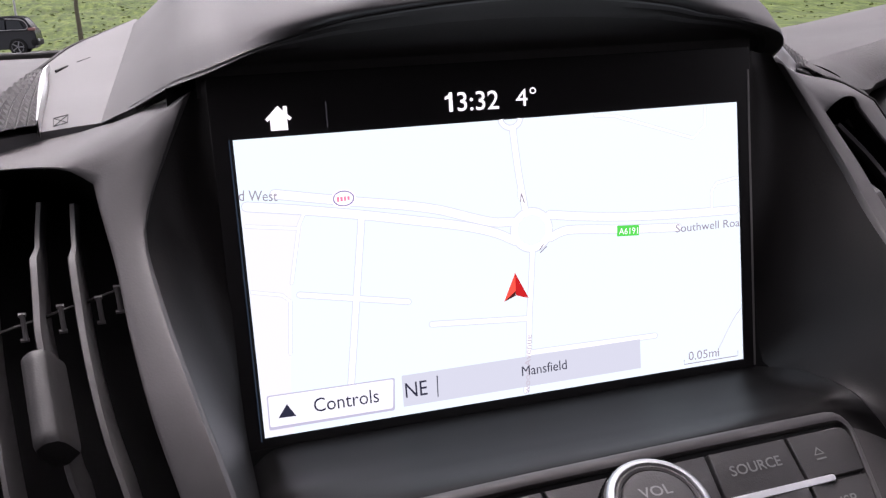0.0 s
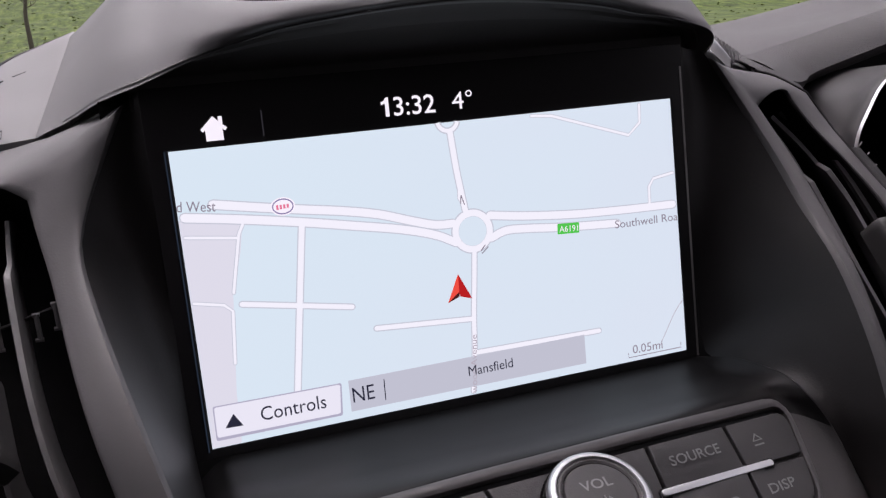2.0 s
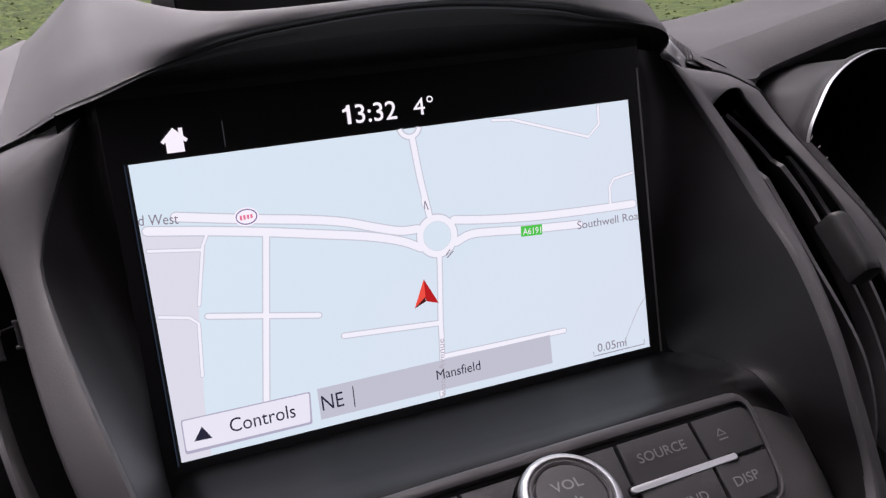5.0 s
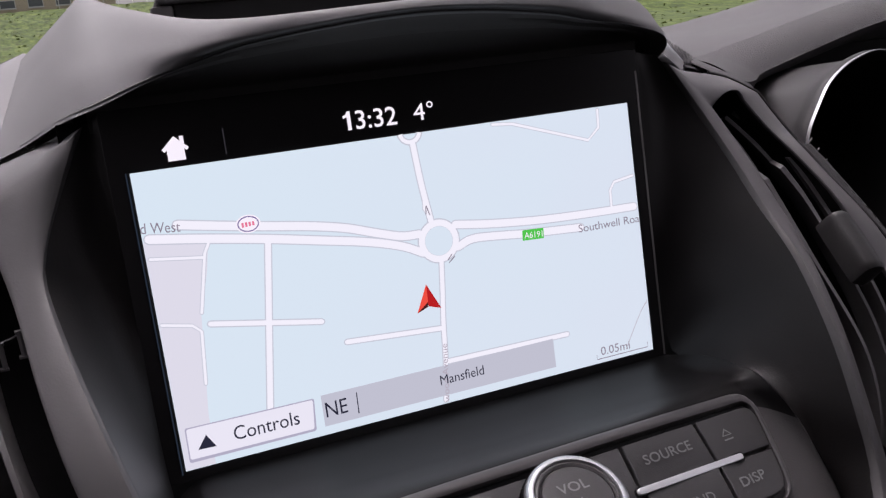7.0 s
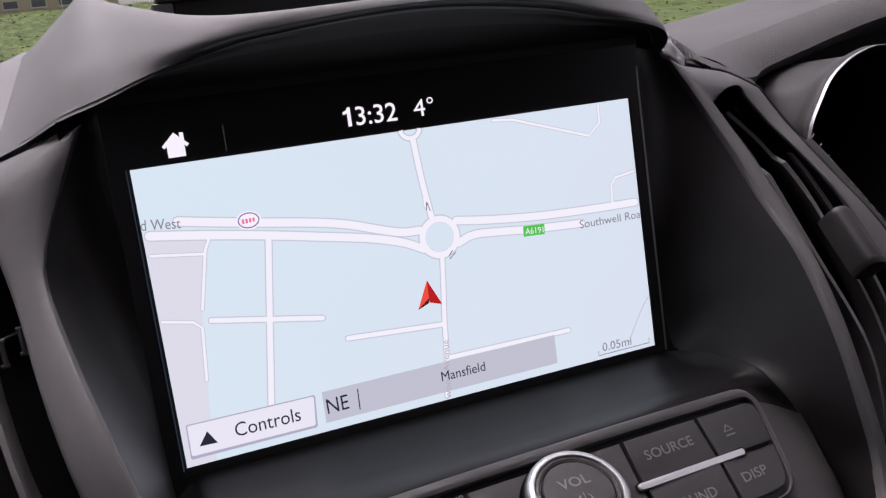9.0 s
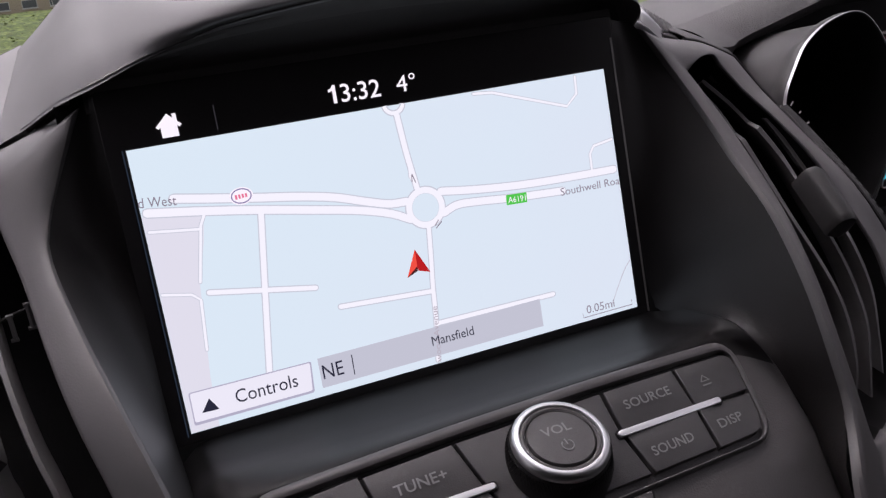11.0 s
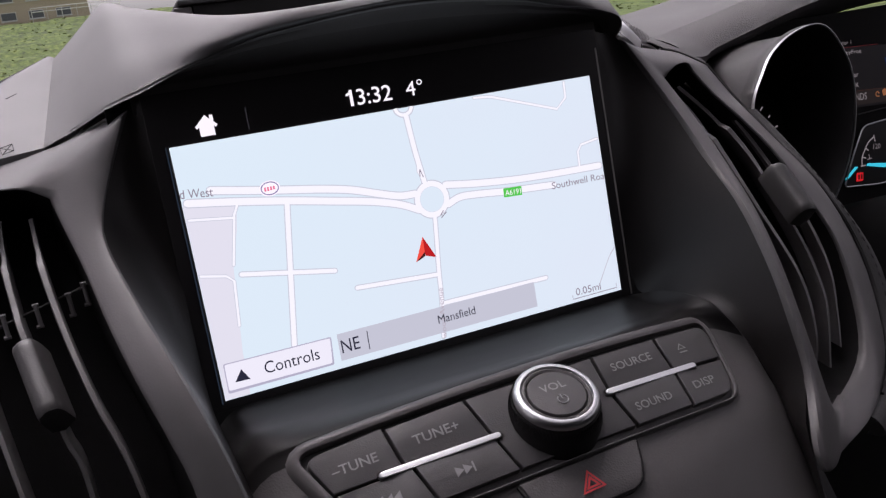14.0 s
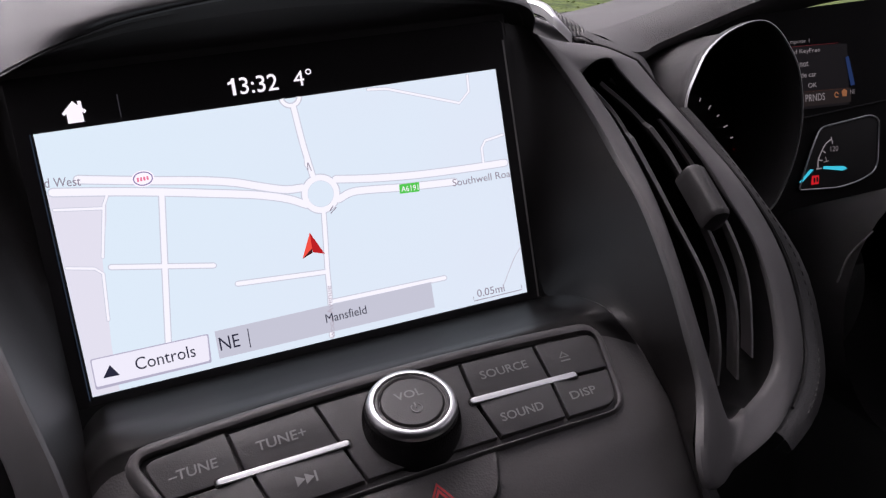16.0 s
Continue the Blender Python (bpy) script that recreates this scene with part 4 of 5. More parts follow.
shell_wing(-1, SHELL_BASE, SHELL_EDGE)
shell_wing(1, SHELL_BASE_DRIVER, SHELL_EDGE_DRIVER)
# passenger side, lower, out to the windscreen
rows = []
for i in range(30):
    x = -720 + (720 - 95) * i / 29
    rows.append([(x, 60, 50)] + [(x, 70 + 400 * (j / 14), top_z(70 + 400 * (j / 14)) - 8) for j in range(15)])
part("dash_top", sheet(rows), DASH_TOP, dash, "smooth grey passenger side top")
# driver's side: brow over the dials, crease, top
BROW = [(186, 58, 50), (200, 66, 48), (214, 76, 48.5), (229, 88, 51.5), (259, 92, 58), (309, 95, 68.5), (352, 96, 74), (430, 96, 80), (560, 96, 76), (720, 100, 60)]
CREASE = [(182, 84, 63), (192, 95, 64), (206, 104, 65), (220, 112, 67), (246, 115, 71.5), (290, 118, 80), (335, 120, 87), (430, 122, 96), (560, 122, 92), (720, 120, 72)]
TOP = [(170, 180, 80), (185, 190, 82), (205, 200, 83), (225, 205, 84), (260, 210, 85), (310, 215, 90.5), (360, 220, 103), (440, 225, 112), (560, 225, 108), (720, 220, 92)]
REAR = [(120, 330, 96), (160, 330, 96), (200, 330, 96), (240, 330, 96), (290, 330, 96.5), (340, 330, 98), (390, 330, 102), (460, 330, 112), (570, 330, 122), (720, 330, 108)]
END = [(100, 470, 109), (150, 470, 109), (200, 470, 109), (260, 470, 109), (310, 470, 109), (360, 470, 109), (420, 470, 109), (490, 470, 110), (580, 470, 120), (720, 470, 120)]
INSIDE = [(x, y + 45, z - 14) for x, y, z in BROW]
curves = [spline(c, 70) for c in (INSIDE, [(x, y + 3, z - 4) for x, y, z in BROW], BROW, CREASE, TOP, REAR, END)]
face = []
for t in range(7):
    face.append([a.lerp(b, t / 6) + Vector((0, -2.2 * math.sin(math.pi * t / 6), 1.2 * math.sin(math.pi * t / 6))) for a, b in zip(curves[2], curves[3])])
part("dial_brow", sheet([curves[0], curves[1]] + face), DASH_GRAIN, dash, "grained brow over the dials")
columns = [spline([c[i] for c in curves[3:]], 24) for i in range(70)]
part("dash_top", sheet([[c[j] for c in columns] for j in range(24)]), DASH_TOP, dash, "smooth driver side top")
# the dash between the vent trim and the dials
part("dash_side", skin([[(165, 62, 60.5), (171, 53, 53.5), (179, 47, 46.5), (189, 43, 35), (195, 40, 22), (199, 28, 6), (201, 10, -14)],
                        [(175, 73, 62.5), (181, 62, 55), (190, 57, 47.5), (201, 58, 37), (205, 52, 21), (208, 42, 4), (210, 26, -16)],
                        [(183, 86, 63.8), (189, 70, 55), (202, 68, 47.5), (214, 76, 40), (217, 72, 22), (218, 64, 0), (220, 54, -20)]], 40, 14), DASH_GRAIN, dash, "grained side of the dial housing")
part("windscreen_gasket", box(-720, 150, 468, 486, 100, 124, 3), BLACK, dash, "black rubber strip at the windscreen")
part("windscreen_gasket", box(150, 720, 468, 486, 96, 112.5, 3), BLACK, dash, "black rubber strip at the windscreen")
# front of the passenger side below the top's seam
part("dash_front", skin([[(-215, 46, 53), (-300, 60, 52), (-700, 90, 50)], [(-222, 40, 20), (-300, 50, 15), (-700, 80, 10)], [(-225, -10, -60), (-300, 10, -70), (-700, 60, -80)], [(-200, -40, -125), (-300, -10, -150), (-700, 50, -160)]], 20, 14), DASH_PLASTIC, dash, "grey passenger side front")


for p, q in (((-147.9, 111, 79.1), (-143.9, 118, 81.4)), ((-140.5, 122.5, 83.1), (-136, 129, 85.3))):
    part("demister_slot", tube([p, q], 0.5, 6), BLACK, dash, "thin dark air slot", 0)
MARK = [(-143.3, 53.7, 58.7), (-138.9, 56.8, 59.8), (-138.4, 48.5, 56.9), (-142.5, 45.5, 55.8)]
bm = bmesh.new()
for i, j in ((0, 1), (1, 2), (2, 3), (3, 0), (0, 2), (1, 3)):
    tube([MARK[i], MARK[j]], 0.16, 5, bm)
part("moulded_mark", bm, BLACK, dash, "small engraved rectangle mark", 0)


# ---- speaker grilles ----
def speaker(side, inner, outer, blade_width):
    """A leaf-shaped grille between an inner chrome edge and the shell's outer edge."""
    grille = thing("speaker_grille", "dark pyramid-patterned speaker grille with a chrome edge", "speaker grille", "dashboard speaker grilles")
    a, b = spline(inner, 61), spline(outer, 61)
    rows = []
    for t, lift in ((0.0, -2.0), (0.02, 1.2), (0.5, 2.4), (0.98, 1.2), (1.0, -2.0)):
        rows.append([p.lerp(q, t) + Vector((0, 0, lift)) for p, q in zip(a, b)])
    part("grille_base", sheet(rows), BLACK, grille, "black grille base")
    studs = bmesh.new()
    across = 6
    for i in range(0, 60, 4):
        for k in range(across):
            corners = []
            for da, dk in ((0, 0.06), (0, 0.94), (4, 0.94), (4, 0.06)):
                p, q = a[min(60, i + da)], b[min(60, i + da)]
                t = (k + dk) / across
                corners.append(p.lerp(q, t) + Vector((0, 0, 1.3 + 1.1 * math.sin(math.pi * t))))
            mid = sum(corners, Vector()) / 4
            size = min((corners[0] - corners[1]).length, (corners[1] - corners[2]).length)
            if size < 0.8:
                continue
            vs = [studs.verts.new(mm(mid.lerp(c, 0.96))) for c in corners]
            tip = studs.verts.new(mm(mid + Vector((0, -0.3, 0.55 * size))))
            for m in range(4):
                studs.faces.new((vs[m], vs[(m + 1) % 4], tip))
    tagged(part("grille_pyramid", studs, SLAT, grille, "rows of small dark pyramids", 0), kind="stuff")
    rows = []
    for i, p in enumerate(a):
        w = 0.35 + blade_width * math.sin(math.pi * (i / 60) ** 1.6)
        rows.append([p + Vector((side * k * w, 0, h)) for k, h in ((-1, -3), (-1, 1.8), (-0.4, 2.8), (0.5, 2.8), (1, 1.8), (1, -3))])
    part("chrome_edge", sheet(rows), CHROME, grille, "curved bright chrome edge")
    return grille


speaker(-1, [(-147.4, 46, 55.4), (-148.9, 66, 62.2), (-150.6, 93, 71.8), (-151.4, 108, 77.2), (-150.6, 113, 79)], [(-169.5, 51, 51), (-168.5, 75, 62.2), (-164, 92, 69.4), (-158, 107, 76.6), (-152.4, 115.5, 80)], 1.3)
speaker(1, [(161.5, 63, 58.5), (160.5, 66, 62.5), (158.5, 71, 68.6), (160, 84, 76.8), (157, 97, 82), (149, 110, 86)], [(179, 72, 55.8), (180, 79, 60.5), (176, 90, 68), (169, 102, 76), (161, 110, 82), (150, 116, 87)], 2.6)

# ---- instrument cluster ----
cluster = thing("instrument_cluster", "black instrument cluster with dim lit dials behind the wheel", "instrument cluster")
RING = [(201, 2), (203, 13), (206.4, 22.8), (214.6, 33.1), (223.7, 42.6), (237.7, 49.9), (252, 53.9), (266, 55.5), (277.4, 52.9), (287.8, 43.9), (297.7, 26.1), (297.2, 1.5), (288, -20.2), (272.7, -38.8), (261.7, -46.7), (240, -54), (220, -45), (206, -22)]


def ring_y(x):
    return 36 + 0.22 * (x - 205)


loop = spline([(x, ring_y(x), z) for x, z in RING], 72, True)
mid = sum(loop, Vector()) / len(loop)


def pod(k, push, lean=0.0):
    return [mid.lerp(p, k) + Vector((lean * push, push, -(0.05 + lean) * push)) for p in loop]


part("dial_pod", sheet([pod(0.97, 60, 0.17), pod(0.985, 30, 0.17), pod(1.0, 6), pod(0.995, 1.5), pod(0.975, 0), pod(0.955, 1.5), pod(0.95, 20), pod(0.99, 58)], None, True), PANEL, cluster, "satin black dial tube")
part("dial_trim", sheet([pod(0.991, 2), pod(0.992, 0.3), pod(0.990, -0.7), pod(0.984, -0.7), pod(0.981, 0.5)], None, True), CHROME, cluster, "thin chrome rim")
bm = bmesh.new()
bm.faces.new([bm.verts.new(mm(p)) for p in pod(0.985, 56)])
dial = part("dial_face", bm, BLACK, cluster, "black dial face", 0)


def on_dial(a, b, h):
    return (a, 36 + 0.22 * (a - 205) + 54 - h, b)


for x, z, k in ((265.8, 16.6, 0.8), (273.4, 11.2, 1.0), (280.1, 5.3, 0.6), (285.7, -2.0, 1.0), (290.3, -9.6, 0.6)):
    dx, dz = (x - 246) / 50, (z + 10) / 50
    part("dial_tick", ribbon([(x - 2.4 * k * dx, z - 2.4 * k * dz), (x + 2.4 * k * dx, z + 2.4 * k * dz)], 0.9, on_dial, 0, None, False, False), GAUGE_WHITE, dial, "", 0)
part("red_zone", slab([(289.5, -24), (297, -23.5), (296.5, -16), (290.5, -16.5)], 0.3, 0.8, 0, on_dial), GAUGE_RED, dial, "red dial zone", 0)

FACE_Y = 112


def on_cluster(x0, z0, tilt=0.0):
    ca, sa = math.cos(radians(tilt)), math.sin(radians(tilt))
    return lambda a, b, h: (x0 + a * ca - b * sa, FACE_Y - 0.8 - h, z0 + a * sa + b * ca)


part("cluster_board", slab(rounded([(200, -110), (560, -110), (560, 62), (200, 62)], 12), 0, 6, 1, lambda a, b, h: (a, FACE_Y + 6 - h, b)), DEEP, cluster, "black cluster face")
info = part("info_screen", slab([(318, 1), (389, -3), (391, 36), (318, 42)], 0, 0.3, 0, lambda a, b, h: (a, FACE_Y - 0.2 - h, b)), GAUGE_SCREEN, cluster, "dim driver information screen", 0)
for text, x, z, w, h, mat in (("mputer 1", 344, 40.4, 15.6, 3.2, GAUGE_GREY), ("d KeyFree", 346.6, 33.9, 21, 3.4, GAUGE_WHITE), ("not", 350.2, 26.0, 7, 3.2, GAUGE_WHITE), ("de car", 350.2, 19.2, 12.8, 3.2, GAUGE_WHITE), ("OK", 355.4, 12.2, 7.2, 3.0, GAUGE_WHITE), ("PRNDS", 352.4, 3.6, 16, 4.6, GAUGE_WHITE), ("NE", 390, 3.6, 4, 2.8, GAUGE_GREY)):
    lettering("screen_text", text, mat, info, on_cluster(x, z, -3), (w, h), 0.2)
part("screen_line", ribbon([(345, 39.2), (383, 37.4)], 0.3, on_cluster(0, 0), 0.1, None, False, False), glowing("dim_red_line", (0.08, 0.01, 0.012)), info, "", 0)
part("screen_line", ribbon([(352, 10.2), (389, 7.6)], 0.25, on_cluster(0, 0), 0.12, None, False, False), glowing("dim_brown_line", (0.05, 0.02, 0.012)), info, "", 0)
part("gear_bar", slab([(345, 1.2), (390, -1.5), (391, 7.6), (345, 10)], 0, 0.1, 0, on_cluster(0, 0)), glowing("gear_bar_light", (0.012, 0.009, 0.008)), info, "", 0)
part("screen_side", slab([(391, 8.9), (394.5, 9.2), (391.1, 27.9), (388.2, 27.7)], 0, 0.15, 0, on_cluster(0, 0)), GAUGE_BLUE, info, "blue lit strip", 0)
icon = ribbon([(379.6, 5.2), (378.2, 6.4), (376.8, 5.4), (377.2, 3.6), (379.4, 3.2)], 0.7, on_cluster(0, 0), 0.3)
part("warning_icon", icon, GAUGE_AMBER, info, "dim amber symbol", 0)
part("warning_icon", slab([(383.2, 3.0), (386.6, 2.8), (387.2, 6.4), (384.8, 7.6), (382.8, 6.4)], 0.1, 0.3, 0.0, on_cluster(0, 0)), GAUGE_AMBER, info, "dim amber symbol", 0)
part("divider_line", tube([(300, FACE_Y - 1, -8), (350, FACE_Y - 1, -6), (450, FACE_Y - 1, -4)], 0.5, 6), PANEL, cluster)
GAUGE = rounded([(339.7, -51.1), (346.3, -38.3), (355, -23.9), (361.7, -14.0), (404.6, -12.2), (412.2, -15.6), (407.4, -48.9), (392, -53.5), (373.5, -55.2)], [3, 6, 6, 5, 4, 4, 8, 6, 8], 6)
gauge = part("fuel_gauge", slab(GAUGE, -4, 0.6, 0.3, on_cluster(0, 0)), BLACK, cluster, "small black fuel gauge with cyan needles")
part("gauge_trim", tube([on_cluster(0, 0)(a, b, 1.0) for a, b in GAUGE + GAUGE[:1]], 0.55, 8), CHROME, gauge, "thin chrome outline")
part("gauge_arc", ribbon([(356.9, -40.1), (357.6, -35), (359.8, -31.3), (364.7, -25.5), (370.3, -22.7)], 0.9, on_cluster(0, 0), 1.0, None, True, False), GAUGE_WHITE, gauge, "", 0)
for a, b, c, d in ((355.4, -40, 360, -40.2), (357.6, -34.4, 361, -35.4), (361.2, -28.6, 364, -31), (369.8, -21.4, 370.6, -26)):
    part("gauge_tick", ribbon([(a, b), (c, d)], 0.8, on_cluster(0, 0), 1.2, None, False, False), GAUGE_WHITE, gauge, "", 0)
part("gauge_needle", slab([(361, -40.8), (377, -44.6), (381.4, -43.8), (378, -41.8), (362, -39.2)], 0.8, 1.4, 0, on_cluster(0, 0)), GAUGE_CYAN, gauge, "cyan needle", 0)
part("gauge_needle", slab([(340.6, -46.2), (350.6, -39.4), (353, -40.0), (343.4, -46.2)], 0.8, 1.4, 0, on_cluster(0, 0)), GAUGE_CYAN, gauge, "cyan needle", 0)
lettering("gauge_text", "120", GAUGE_GREY, gauge, on_cluster(368.4, -30.8, -4), (6.4, 3.4), 1.2)
part("gauge_tick", ribbon([(347.4, -37.8), (348.8, -33.6)], 0.7, on_cluster(0, 0), 1.2, None, False, False), GAUGE_GREY, gauge, "", 0)
part("gauge_mark", ribbon([(361.8, -36.6), (366.2, -36.4)], 0.6, on_cluster(0, 0), 1.2, None, False, False), GAUGE_GREY, gauge, "", 0)
part("gauge_mark", ribbon([(363.8, -33.2), (364.2, -36.2)], 0.6, on_cluster(0, 0), 1.2, None, False, False), GAUGE_GREY, gauge, "", 0)
part("fuel_icon", slab([(350.4, -49.4), (356.2, -49.8), (357.2, -44.4), (351.6, -43.8)], 0.8, 1.2, 0, on_cluster(0, 0)), GAUGE_RED, gauge, "red fuel pump light", 0)
for x in (352.2, 354.6):
    part("fuel_icon_window", slab([(x, -48.4), (x + 1.3, -48.5), (x + 1.5, -45.4), (x + 0.2, -45.2)], 1.2, 1.3, 0, on_cluster(0, 0)), BLACK, gauge, "", 0)

column = thing("steering_column", "black plastic steering column shroud below the dials", "steering column")
rows = []
for k in range(9):
    y, r = 108 - 13 * k, 52 + 2.8 * k
    rows.append([(335 + r * math.cos(p), y, -114 + r * math.sin(p)) for p in [6.28318 * i / 48 for i in range(48)]])
part("shroud", sheet(rows, None, True), DEEP, column, "black rounded shroud")
part("trim_line", tube(spline([(250, -6, -77.3), (255, -6, -70), (260.1, -6, -64.7), (275.2, -6, -56.9)], 16), 0.5, 6), PANEL, column, "thin grey line")

# ---- the cabin round the camera ----
LINING = plain("cabin_lining", (0.28, 0.275, 0.27), 0.9, 0, 0.3, 0.002, 0.06)
DARK_LINING = plain("dark_cabin_lining", (0.03, 0.03, 0.03), 0.8, 0, 0.3, 0.002, 0.06)
CAR_GLASS, nt, bsdf = nodes_of("car_glass")
bsdf.inputs["Base Color"].default_value = (0.93, 0.96, 0.95, 1)
bsdf.inputs["Roughness"].default_value = 0.0
bsdf.inputs["Transmission Weight"].default_value = 1.0
bsdf.inputs["IOR"].default_value = 1.02


def wall(name, pts, thick, material, label, category="car body"):
    """A plain slab of the cabin through world points, in metres."""
    bm = bmesh.new()
    bm.faces.new([bm.verts.new(p) for p in pts])
    bmesh.ops.recalc_face_normals(bm, faces=bm.faces)
    bmesh.ops.solidify(bm, geom=bm.faces[:], thickness=thick)
    mesh = bpy.data.meshes.new(name)
    bm.to_mesh(mesh)
    bm.free()
    mesh.materials.append(material)
    return tagged(new(name, mesh), label, category, "", "structure")


def ceiling():
    """The unseen roof lining, with an opening added to let light onto the console."""
    bm = bmesh.new()
    o = [bm.verts.new(p) for p in ((-0.62, -0.25, 1.66), (0.62, -0.25, 1.66), (0.62, -2.4, 1.66), (-0.62, -2.4, 1.66))]
    i = [bm.verts.new(p) for p in ((-0.45, -0.34, 1.66), (0.45, -0.34, 1.66), (0.45, -0.46, 1.66), (-0.45, -0.46, 1.66))]
    for k in range(4):
        bm.faces.new((o[k], o[(k + 1) % 4], i[(k + 1) % 4], i[k]))
    bmesh.ops.recalc_face_normals(bm, faces=bm.faces)
    bmesh.ops.solidify(bm, geom=bm.faces[:], thickness=0.03)
    mesh = bpy.data.meshes.new("ceiling")
    bm.to_mesh(mesh)
    bm.free()
    mesh.materials.append(LINING)
    return tagged(new("ceiling", mesh), "grey fabric roof lining round an added light opening", "ceiling", "", "structure")


ceiling()
wall("floor", [(-0.78, 0.55, 0.42), (0.78, 0.55, 0.42), (0.78, -2.4, 0.42), (-0.78, -2.4, 0.42)], 0.03, DARK_LINING, "dark carpeted car floor", "floor")
wall("wall_front", [(-0.78, 0.56, 0.42), (0.78, 0.56, 0.42), (0.78, 0.56, 1.24), (-0.78, 0.56, 1.24)], 0.03, DARK_LINING, "dark bulkhead below the windscreen", "wall")
# unseen wall and side panels, added to block light; at_y sets each side's window
wall("wall_back", [(-0.78, -2.4, 0.42), (0.78, -2.4, 0.42), (0.62, -2.4, 1.66), (-0.62, -2.4, 1.66)], 0.03, DARK_LINING, "unseen dark wall closing off light from the rear", "wall")
for s, side, at_y in ((-1, "wall_left", -0.25), (1, "wall_right", -0.8)):
    wall(side, [(s * 0.78, 0.6, 0.42), (s * 0.78, -2.4, 0.42), (s * 0.76, -2.4, 1.15), (s * 0.76, 0.6, 1.2)], 0.03, DARK_LINING, "dark door lining below the side windows", "wall")
    wall("pillar_%s" % ("left" if s < 0 else "right"), [(s * 0.78, 0.62, 1.2), (s * 0.72, 0.55, 1.2), (s * 0.58, -0.22, 1.66), (s * 0.64, -0.3, 1.66)], 0.03, LINING, "grey windscreen pillar", "pillar")
    wall("side_blocker_%s" % ("left" if s < 0 else "right"), [(s * 0.76, at_y, 1.18), (s * 0.76, -2.4, 1.15), (s * 0.62, -2.4, 1.66), (s * 0.62, at_y, 1.66)], 0.03, DARK_LINING, "unseen dark panel blocking light from the side windows", "pillar")
screen_glass = wall("windscreen", [(-0.74, 0.60, 1.245), (0.74, 0.60, 1.245), (0.60, -0.24, 1.665), (-0.60, -0.24, 1.665)], 0.005, CAR_GLASS, "clear sloping windscreen glass", "windscreen")
screen_glass.visible_shadow = False

# ---- outside ----
ASPHALT = plain("asphalt", (0.055, 0.055, 0.057), 0.9, 0, 0.6, 0.02, 0.2)
GRASS, nt, bsdf = nodes_of("winter_grass")
at = nt.nodes.new("ShaderNodeTexCoord")
ramp = nt.nodes.new("ShaderNodeValToRGB")
ramp.color_ramp.elements[0].position, ramp.color_ramp.elements[1].position = 0.38, 0.62
ramp.color_ramp.elements[0].color, ramp.color_ramp.elements[1].color = (0.036, 0.060, 0.008, 1), (0.170, 0.225, 0.040, 1)
mid_stop = ramp.color_ramp.elements.new(0.5)
mid_stop.color = (0.088, 0.135, 0.018, 1)
patch = nt.nodes.new("ShaderNodeTexNoise")
patch.inputs["Scale"].default_value, patch.inputs["Detail"].default_value, patch.inputs["Roughness"].default_value = 1.8, 10.0, 0.74
drawn = nt.nodes.new("ShaderNodeMapping")
drawn.inputs["Scale"].default_value = (1.0, 0.35, 1.0)
nt.links.new(at.outputs["Object"], drawn.inputs["Vector"])
nt.links.new(drawn.outputs[0], patch.inputs["Vector"])
nt.links.new(patch.outputs["Fac"], ramp.inputs[0])
bare = nt.nodes.new("ShaderNodeTexNoise")
bare.inputs["Scale"].default_value, bare.inputs["Detail"].default_value, bare.inputs["Roughness"].default_value = 1.7, 8.0, 0.7
nt.links.new(drawn.outputs[0], bare.inputs["Vector"])
where = nt.nodes.new("ShaderNodeMapRange")
where.inputs["From Min"].default_value, where.inputs["From Max"].default_value, where.inputs["To Max"].default_value = 0.55, 0.72, 0.75
nt.links.new(bare.outputs["Fac"], where.inputs["Value"])
soil = nt.nodes.new("ShaderNodeMixRGB")
soil.inputs[2].default_value = (0.070, 0.055, 0.022, 1)
nt.links.new(where.outputs[0], soil.inputs[0])
nt.links.new(ramp.outputs[0], soil.inputs[1])
nt.links.new(soil.outputs[0], bsdf.inputs["Base Color"])
bsdf.inputs["Roughness"].default_value = 0.9
BLADES = plain("grass_blades", (0.115, 0.140, 0.028), 0.8, 0, 0, 0.01, 0.4)


def ground_z(x, y):
    rise = min(max((y - 46) / 60, 0), 1)
    z = -0.35 * min(max((y - 8) / 28, 0), 1) + 4.6 * (rise * 0.75 + 0.25 * rise * rise * (3 - 2 * rise))
    if y > 45:
        z += 0.35 * min(1, (y - 45) / 4) * (noise.noise((x * 0.25, y * 0.25, 0)) + 0.5 * noise.noise((x * 0.9, y * 0.9, 3)))
    return z


xs = [-3000, -900, -300, -120] + [-60 + 1.2 * i for i in range(126)] + [140, 300, 900, 3000]
ys = [-3000, -600, -120, -30, 0, 8, 14, 20, 28, 36, 44] + [45 + 0.8 * i for i in range(80)] + [112, 120, 250, 900, 3000]
bm = bmesh.new()
grid = [[bm.verts.new((x, y, ground_z(x, y))) for x in xs] for y in ys]
for j in range(len(ys) - 1):
    for i in range(len(xs) - 1):
        f = bm.faces.new((grid[j][i], grid[j][i + 1], grid[j + 1][i + 1], grid[j + 1][i]))
        f.material_index = 0 if ys[j] >= 45 or (xs[i] > 5 and ys[j] >= 8) else 1
        f.smooth = True
mesh = bpy.data.meshes.new("ground")
bm.to_mesh(mesh)
bm.free()
mesh.materials.append(GRASS)
mesh.materials.append(ASPHALT)
tagged(new("ground", mesh), "grass bank rising beyond an asphalt car park", "ground", "", "structure")

